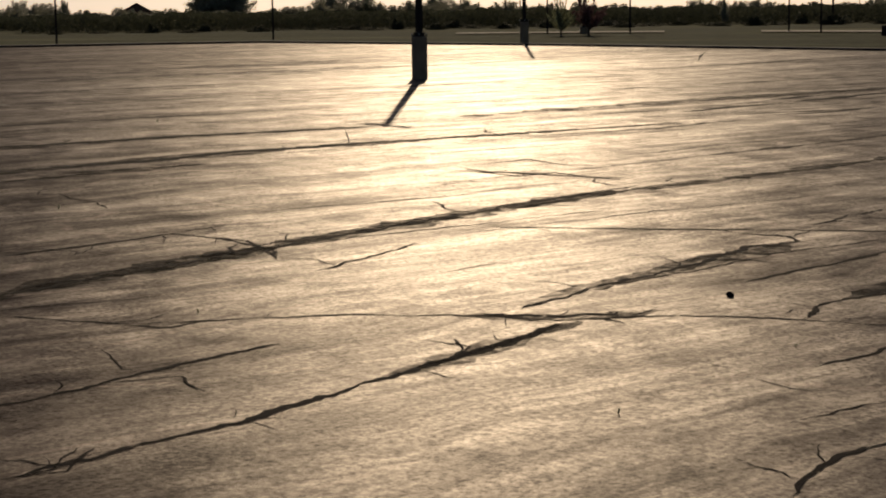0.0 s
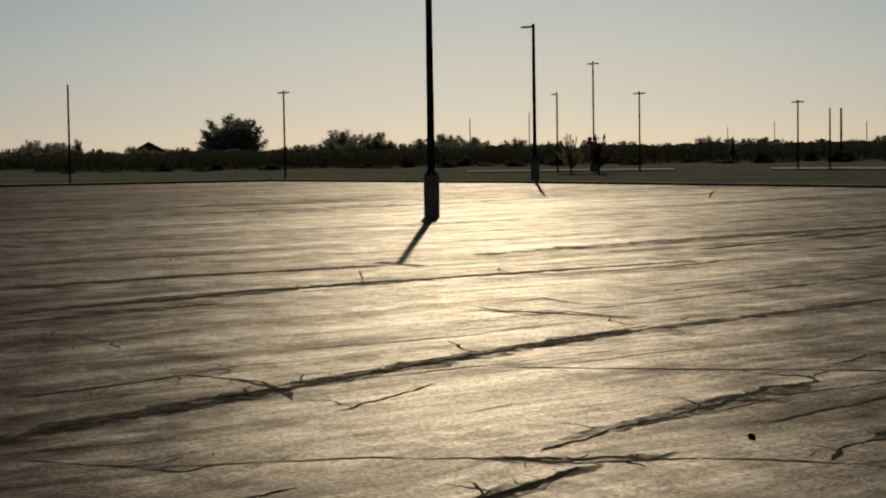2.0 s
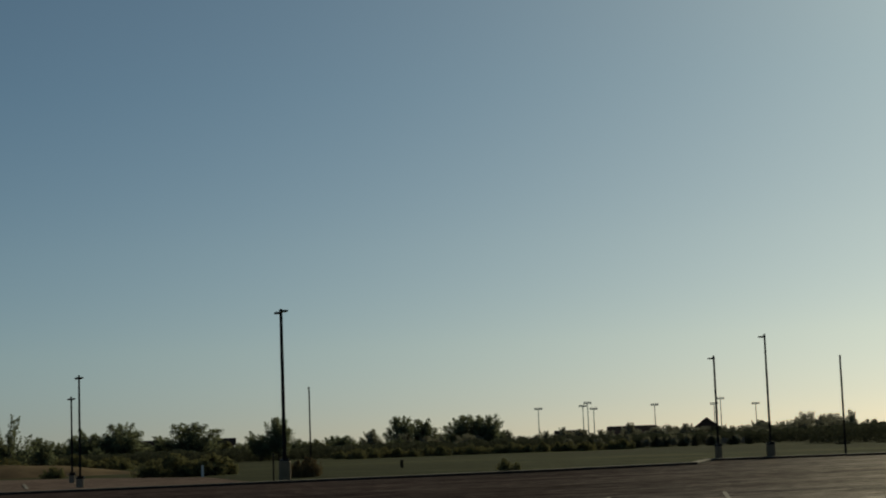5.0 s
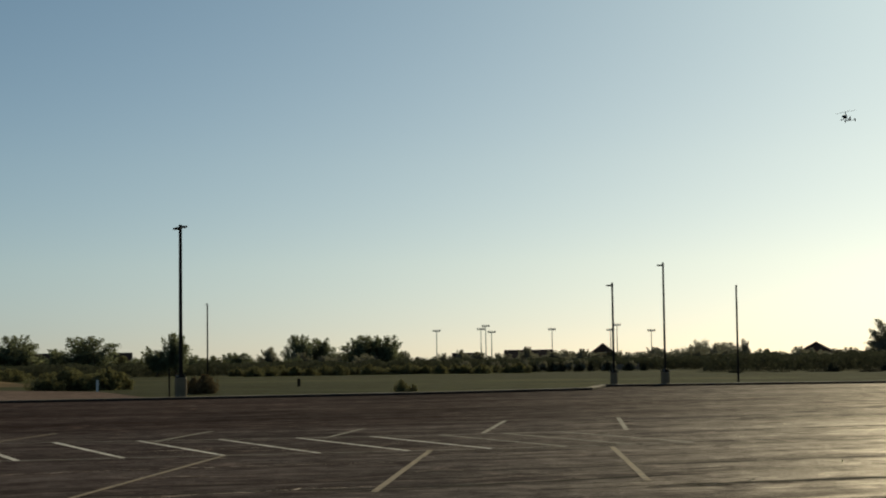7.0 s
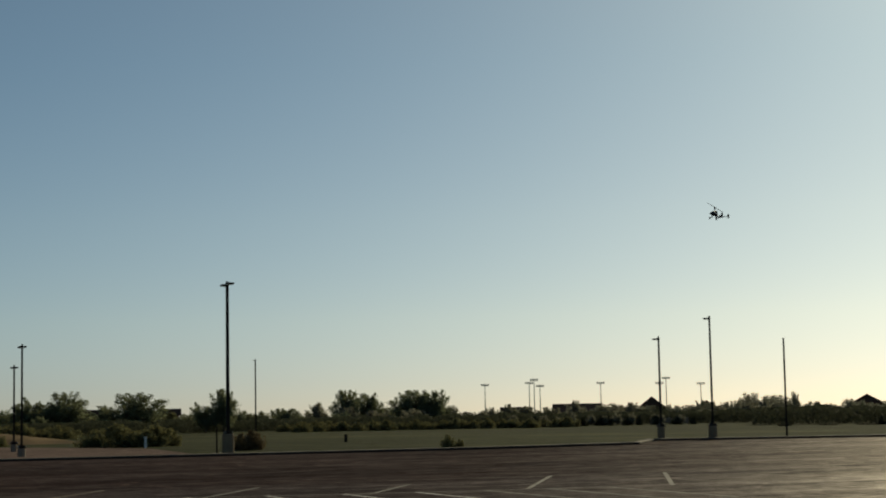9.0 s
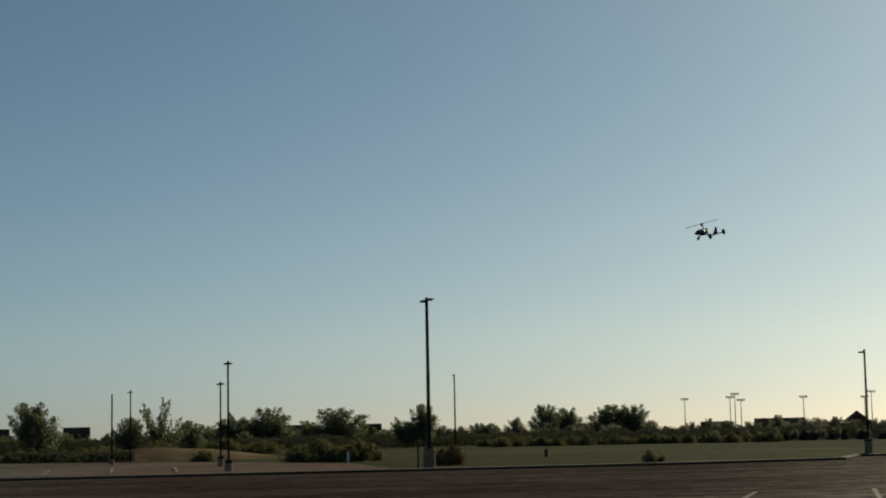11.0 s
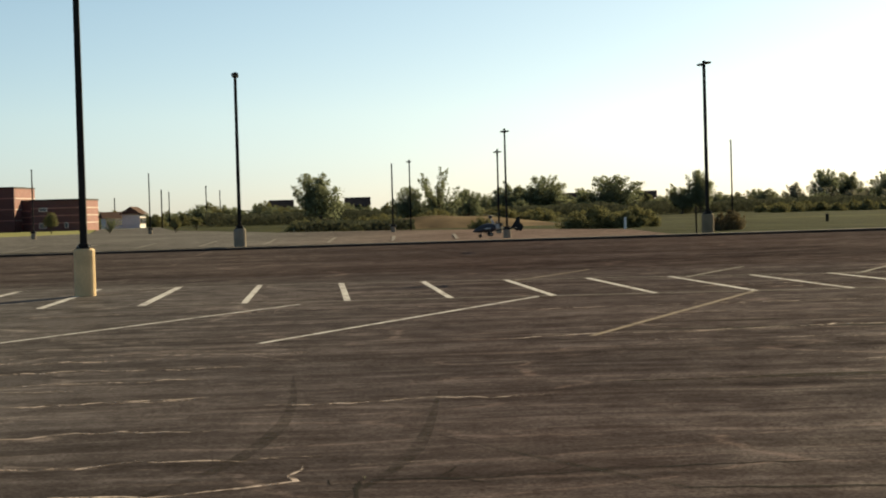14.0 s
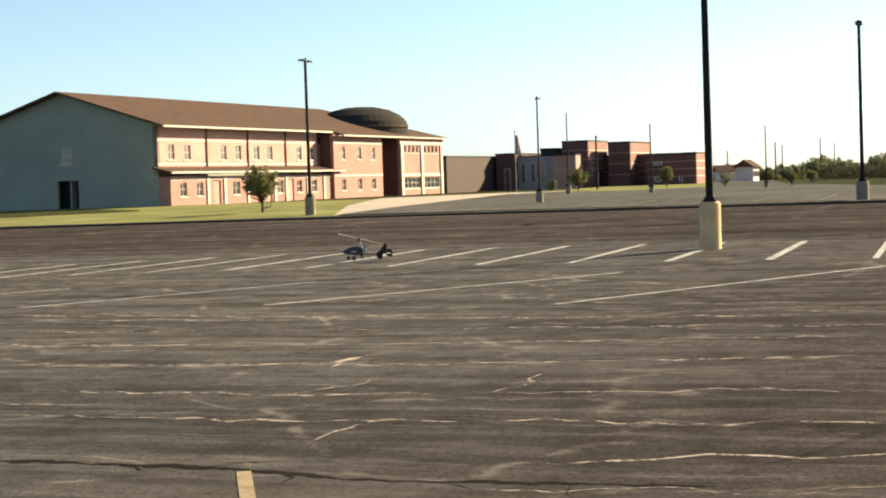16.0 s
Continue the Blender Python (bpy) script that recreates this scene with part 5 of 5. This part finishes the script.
wing(7.31, 9.9, 69.4, 72, 3.5, M_BRICK_PALE, M_BRICK_PALE, "buff sunlit brick section between grey block and tower", True, [], (0.9, 1.6, 2.3))
# fronts use the darkened brick for shade, lit ends the deep red
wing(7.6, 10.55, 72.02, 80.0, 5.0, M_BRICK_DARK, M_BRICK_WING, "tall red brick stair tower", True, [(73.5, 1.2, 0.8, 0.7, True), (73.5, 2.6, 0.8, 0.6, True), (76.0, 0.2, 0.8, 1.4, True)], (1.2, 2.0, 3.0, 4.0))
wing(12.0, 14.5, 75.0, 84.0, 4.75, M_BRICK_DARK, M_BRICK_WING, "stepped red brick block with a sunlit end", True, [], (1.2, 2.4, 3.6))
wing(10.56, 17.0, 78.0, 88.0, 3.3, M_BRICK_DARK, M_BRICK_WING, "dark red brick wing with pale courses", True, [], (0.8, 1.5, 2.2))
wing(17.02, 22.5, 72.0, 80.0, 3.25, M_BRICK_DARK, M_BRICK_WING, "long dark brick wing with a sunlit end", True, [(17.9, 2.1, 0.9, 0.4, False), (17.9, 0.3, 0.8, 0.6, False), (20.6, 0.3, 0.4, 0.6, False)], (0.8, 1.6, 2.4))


# ---------------------------------------------------------------- distant houses
def house(az, dist, wide, wall, ridge, turn, mat, label):
    x, y, z = spot(az, dist)
    ob = thing("house", pose(x, y, z - 0.2, 0, 0, az + turn), label, "house", "houses behind the wood")
    w, d = wide / 2, wide * 0.4
    part("wall", boxed(-w, w, -d, d, 0, wall), mat, ob)
    bm = bmesh.new()
    e = 0.35
    ends = []
    for xx in (-w - e, w + e):
        ends.append([bm.verts.new((xx, yy, zz)) for yy, zz in ((-d - e, wall - 0.1), (0, ridge), (d + e, wall - 0.1), (0, wall + 0.002))])
    for i in range(4):
        bm.faces.new((ends[0][i], ends[0][(i + 1) % 4], ends[1][(i + 1) % 4], ends[1][i]))
    bm.faces.new(ends[0])
    bm.faces.new(ends[1])
    part("roof", bm, M_ROOF, ob, "brown shingle roof")
    for i in range(3):
        c = -w + wide * (i + 0.5) / 3
        fr = part("window", boxed(c - 0.45, c + 0.45, -d - 0.05, -d - 0.002, wall * 0.35, wall * 0.75), M_TRIM, ob)
        part("pane", boxed(c - 0.37, c + 0.37, -d - 0.07, -d - 0.052, wall * 0.35 + 0.08, wall * 0.75 - 0.08), M_GLASS, fr)
    return ob


HOUSES = [(49.8, 212, 3.6, 1.5, 2.2, 10, M_WHITE), (49.3, 205, 2.6, 1.9, 2.7, 75, M_WHITE), (16.76, 300, 5, 2.6, 4.3, 90, M_BRICK_DARK), (19.2, 310, 8, 1.8, 3.4, 0, M_BRICK_DARK), (21.2, 310, 5, 1.8, 3.0, 0, M_BRICK_DARK),
          (9.9, 300, 8, 2.2, 4.0, 90, M_GREY_WALL), (35.0, 300, 4, 2.6, 3.7, 0, M_BRICK_DARK), (32.5, 300, 3, 2.6, 3.7, 0, M_BRICK_DARK), (44.5, 260, 3, 2.4, 3.5, 0, M_GREY_WALL), (42.0, 260, 3.2, 2.4, 3.6, 0, M_BRICK_DARK),
          (15.0, 300, 5, 2.2, 3.5, 90, M_BRICK_DARK)]
for az, dist, wide, wall, ridge, turn, mat in HOUSES:
    house(az, dist, wide, wall, ridge, turn, mat, "white-sided distant house with brown roof" if mat is M_WHITE else "dark distant house roof above the trees")

# ---------------------------------------------------------------- small things
def stone():
    bm = bmesh.new()
    bmesh.ops.create_icosphere(bm, subdivisions=2, radius=0.034)
    for v in bm.verts:
        v.co *= 1 + 0.35 * noise.noise(v.co * 25)
        v.co.z *= 0.9
    ob = part("stone", bm, M_CRACK, at=pose(2.65, 15.05, ground_z(2.65, 15.05) + 0.02))
    tagged(ob, "small dark stone lying on the asphalt", "stone")


stone()


WEEDS = [(-1.93, 14.35, 0.05), (1.25, 10.85, 0.05), (2.8, 12.9, 0.04), (-4.6, 21.2, 0.07), (-5.6, 34.8, 0.08), (-10.5, 11.5, 0.05), (-14.6, 6.15, 0.07)]


def weed(x, y, size, seed):
    """A dry tuft in a crack: a few bent blades."""
    rng = random.Random(seed)
    bm = bmesh.new()
    for i in range(14):
        w = rng.uniform(0, 2 * math.pi)
        lean, h = rng.uniform(0.2, 0.9), size * rng.uniform(0.5, 1.2)
        side = Vector((-math.sin(w), math.cos(w), 0)) * size * 0.07
        mid, tip = Vector((math.cos(w), math.sin(w), 0)) * lean * h * 0.4, Vector((math.cos(w), math.sin(w), 0)) * lean * h
        mid.z, tip.z = h * 0.6, h * (1 - lean * 0.4)
        v = [bm.verts.new(p) for p in (-side, side, mid + side * 0.7, mid - side * 0.7, tip)]
        bm.faces.new((v[0], v[1], v[2], v[3]))
        bm.faces.new((v[3], v[2], v[4]))
    ob = part("weed", bm, M_LEAF_DARK, at=pose(x, y, ground_z(x, y)))
    tagged(ob, "small dark weed tuft growing from a crack", "weed", "weeds in the cracks")


for i, (x, y, size) in enumerate(WEEDS):
    weed(x, y, size, i)


def marker_post(az, dist, high, wide, mat, label, category):
    x, y, z = spot(az, dist)
    ob = thing("marker_post", pose(x, y, z, 0, 0, az), label, category)
    part("post", boxed(-wide / 2, wide / 2, -0.03, 0.03, -0.15, high, bevel=0.008), mat, ob)
    part("cap", boxed(-wide / 2 - 0.01, wide / 2 + 0.01, -0.04, 0.04, high, high + 0.03, bevel=0.006), mat, ob)


marker_post(33.25, 84.5, 0.45, 0.12, M_WHITE, "short white marker post before the shrubs", "marker post")
marker_post(30.95, 74.5, 1.05, 0.07, M_POLE, "thin dark post in the grass beside the kerb", "post")
marker_post(26.75, 90.0, 0.3, 0.16, M_POLE, "low dark post standing in the field", "post")
marker_post(-14.25, 96.0, 0.45, 0.28, M_POLE, "low dark utility box in the grass", "utility box")


def flagpole(az, dist, high):
    x, y, z = spot(az, dist)
    ob = thing("flagpole", pose(x, y, z, 0, 0, az), "pale flagpole with a limp hanging flag before the school", "flagpole")
    part("pole", lathe([(0.06, -0.15), (0.035, high)], 10), M_GALV, ob)
    part("finial", lathe([(0.01, high), (0.06, high + 0.05), (0.06, high + 0.09), (0.01, high + 0.14)], 10), M_GALV, ob)
    bm = bmesh.new()
    rows = []
    for i in range(9):
        h = high - 0.15 - i * 0.22
        rows.append([bm.verts.new((0.05 + 0.1 * j * (0.6 + 0.08 * i), 0.07 * math.sin(j * 1.7 + i * 0.3), h - 0.05 * j)) for j in range(5)])
    for r0, r1 in zip(rows, rows[1:]):
        for j in range(4):
            bm.faces.new((r0[j], r0[j + 1], r1[j + 1], r1[j]))
    flag = part("flag", bm, M_FLAG, ob, "faded red and white flag")
    mod = flag.modifiers.new("thickness", "SOLIDIFY")
    mod.thickness = 0.01


M_FLAG = plain("faded_flag_cloth", (0.42, 0.30, 0.30), 0.9, spread=0.3, scale=3)
flagpole(56.86, 150, 5.1)


# ---------------------------------------------------------------- the model autogyro
M_HULL = plain("dark_hull_paint", (0.05, 0.048, 0.055), 0.5, spread=0.2, scale=8, bump_by=0)
M_HULL_PALE = plain("pale_hull_paint", (0.42, 0.41, 0.41), 0.5, spread=0.1, scale=8, bump_by=0)
M_RUBBER = plain("black_rubber", (0.015, 0.015, 0.015), 0.8, spread=0.2, bump_by=0)
M_BLADE = plain("pale_rotor_blade", (0.5, 0.49, 0.46), 0.4, spread=0.05, bump_by=0)
M_BLADE.node_tree.nodes["Principled BSDF"].inputs["Alpha"].default_value = 0.45


def plate(pts, half):
    """A thin upright plate in the y-z plane with its outline given."""
    bm = bmesh.new()
    l = [bm.verts.new((-half, y, z)) for y, z in pts]
    r = [bm.verts.new((half, y, z)) for y, z in pts]
    bm.faces.new(l)
    bm.faces.new(r)
    for i in range(len(pts)):
        j = (i + 1) % len(pts)
        bm.faces.new((l[i], l[j], r[j], r[i]))
    return bm


def autogyro():
    """Nose to +y, its middle at the origin, wheels 0.21 m below."""
    g = thing("model_autogyro", pose(0, 0, 0), "radio-controlled model autogyro, dark pod hull, black tail fins, pale rotor blades", "model aircraft")
    hull = bmesh.new()
    prof = [(0.63, 0.012, -0.02), (0.58, 0.04, -0.018), (0.48, 0.075, -0.005), (0.36, 0.1, 0.012), (0.22, 0.112, 0.02), (0.12, 0.1, 0.01), (0.05, 0.07, 0.0), (0.02, 0.03, -0.01)]
    loops = []
    for y, r, z in prof:
        loops.append([hull.verts.new((0.85 * r * math.cos(w), y, z + r * math.sin(w) * (1.05 if math.sin(w) > 0 else 0.95))) for w in [2 * math.pi * i / 16 for i in range(16)]])
    for l0, l1 in zip(loops, loops[1:]):
        for i in range(16):
            hull.faces.new((l0[i], l0[(i + 1) % 16], l1[(i + 1) % 16], l1[i]))
    hull.faces.new(loops[0])
    hull.faces.new(loops[-1])
    body = smooth(part("hull", hull, M_HULL, g, "dark pod hull"))
    for s in (-1, 1):
        part("side_panel", plate([(0.36, 0.0), (0.2, -0.03), (0.16, 0.0), (0.28, 0.025)], 0.004), M_HULL_PALE, body, "pale patch on the hull side", pose(s * 0.092, 0, 0, 0, 0, -s * 3))
    keel = bmesh.new()
    rod(keel, (0, 0.34, -0.085), (0, -0.63, -0.08), 0.014, 0.011, 8)
    part("tail_boom", keel, M_RUBBER, g, "thin black tail boom")
    part("fin", plate([(-0.34, -0.08), (-0.6, -0.085), (-0.62, 0.17), (-0.56, 0.19), (-0.5, 0.1)], 0.009), M_RUBBER, g, "tall black swept tail fin")
    part("tailplane", boxed(-0.31, 0.31, -0.6, -0.46, -0.085, -0.073, bevel=0.004), M_HULL_PALE, g, "pale flat tailplane")
    for s in (-1, 1):
        disc = [(-0.55 + 0.085 * math.cos(w), -0.075 + 0.105 * math.sin(w)) for w in [2 * math.pi * i / 12 for i in range(12)]]
        part("end_fin", plate(disc, 0.007), M_RUBBER, g, "rounded black end fin", pose(s * 0.315, 0, 0))
    for s in (-1, 1):
        leg = bmesh.new()
        rod(leg, (s * 0.05, 0.2, -0.06), (s * 0.23, 0.2, -0.155), 0.012, 0.009, 6)
        part("wheel_leg", leg, M_HULL, g)
        w = part("wheel", lathe([(0.03, -0.022), (0.05, -0.02), (0.055, 0), (0.05, 0.02), (0.03, 0.022)], 16, pose(s * 0.25, 0.2, -0.155, 0, 90, 0)), M_RUBBER, g, "black wheel")
        part("hub", lathe([(0.018, -0.026), (0.018, 0.026)], 10, pose(s * 0.25, 0.2, -0.155, 0, 90, 0)), M_HULL_PALE, w)
    leg = bmesh.new()
    rod(leg, (0, 0.42, -0.07), (0, 0.46, -0.16), 0.012, 0.01, 6)
    part("nose_leg", leg, M_HULL, g)
    part("wheel", lathe([(0.02, -0.018), (0.042, -0.015), (0.046, 0), (0.042, 0.015), (0.02, 0.018)], 14, pose(0, 0.46, -0.164, 0, 90, 0)), M_RUBBER, g, "black nose wheel")
    mast = bmesh.new()
    rod(mast, (0, 0.06, -0.06), (0, 0.13, 0.28), 0.026, 0.02, 8)
    rod(mast, (0, -0.02, -0.04), (0, 0.1, 0.2), 0.011, 0.009, 6)
    part("mast", mast, M_HULL_PALE, g, "pale tilted mast")
    part("rotor_head", boxed(-0.03, 0.03, 0.09, 0.18, 0.25, 0.31, bevel=0.012), M_HULL, g, "dark rotor head")
    motor = part("motor", boxed(-0.045, 0.045, -0.06, 0.04, -0.04, 0.08, bevel=0.015), M_HULL_PALE, g, "pale motor behind the mast")
    part("cylinder", lathe([(0.025, -0.03), (0.03, 0.0), (0.025, 0.05)], 10, pose(0, -0.01, 0.1)), M_HULL, motor)
    part("propeller", boxed(-0.014, 0.014, -0.085, -0.07, -0.13, 0.17, bevel=0.003), M_RUBBER, g, "black pusher propeller")
    rotor = part("rotor", boxed(-0.03, 0.03, -0.03, 0.03, -0.012, 0.018, bevel=0.006), M_HULL, g, "rotor hub")
    for s in (-1, 1):
        x0, x1 = sorted((s * 0.03, s * 0.68))
        part("blade", boxed(x0, x1, -0.026, 0.026, 0.0, 0.008, bevel=0.001), M_BLADE, rotor, "pale rotor blade")
    return g, rotor


gyro, rotor = autogyro()

# seconds, place of its middle
FLIGHT = [
    (0.0, 38.51, 134.26, 12.59),
    (1.0, 30.43, 130.69, 13.24),
    (2.2, 21.18, 125.74, 14.51),
    (2.5, 18.74, 124.47, 15.31),
    (3.0, 14.08, 122.58, 16.62),
    (3.3, 10.79, 121.84, 17.24),
    (6.8, -15.42, 106.39, 17.40),
    (7.0, -16.10, 104.82, 17.11),
    (7.5, -17.40, 97.99, 15.87),
    (8.0, -18.61, 91.30, 14.57),
    (8.5, -19.55, 84.46, 13.09),
    (9.0, -19.95, 77.80, 11.90),
    (9.5, -20.57, 71.44, 11.28),
    (10.0, -21.23, 65.48, 10.75),
    (10.2, -21.48, 63.32, 10.49),
    (12.3, -22.75, 49.13, 7.47),
    (12.5, -22.93, 47.84, 6.79),
    (13.0, -23.64, 44.25, 5.01),
    (13.5, -25.17, 40.07, 3.41),
    (14.0, -27.21, 35.42, 2.27),
    (14.5, -29.33, 30.87, 1.62),
    (15.0, -32.09, 26.93, 1.07),
    (15.5, -33.75, 22.18, 1.00),
    (16.0, -39.55, 20.78, 1.06),
]

# seconds, heading left of +y, nose up, bank
ATTITUDE = [(0.0, 70, 0, 30), (2.2, 105, 0, 42), (3.0, 120, 0, 42), (3.5, 128, 0, 36), (5.0, 150, 2, 15), (6.8, 165, 3, 2), (7.5, 167, 3, 0), (8.5, 169, 2, 2), (9.5, 164, 0, 5),
            (10.2, 161, 0, 8), (12.3, 162, -22, 8), (12.5, 162, -23, 8), (13.0, 154, -22, 8), (13.5, 142, -16, 4), (14.0, 134, -7, 0), (14.5, 136, -5, 0), (15.0, 143, -1, 0),
            (15.5, 146, 1, 0), (16.0, 128, 0, -3)]


def attitude(t):
    times = [r[0] for r in ATTITUDE]
    return [float(np.interp(t, times, [r[i] for r in ATTITUDE])) for i in (1, 2, 3)]


def motions():
    rows = []
    for t, x, y, z in FLIGHT:
        heading, nose, bank = attitude(t)
        rows.append((t, pose(x, y, z) @ pose(0, 0, 0, 0, 0, heading) @ pose(0, 0, 0, nose) @ pose(0, 0, 0, 0, bank)))
    walk(gyro, rows)
    walk(rotor, [(i * 0.1, pose(0, 0.135, 0.32, 11) @ pose(0, 0, 0, 0, 0, 77.0 * i)) for i in range(161)])


motions()
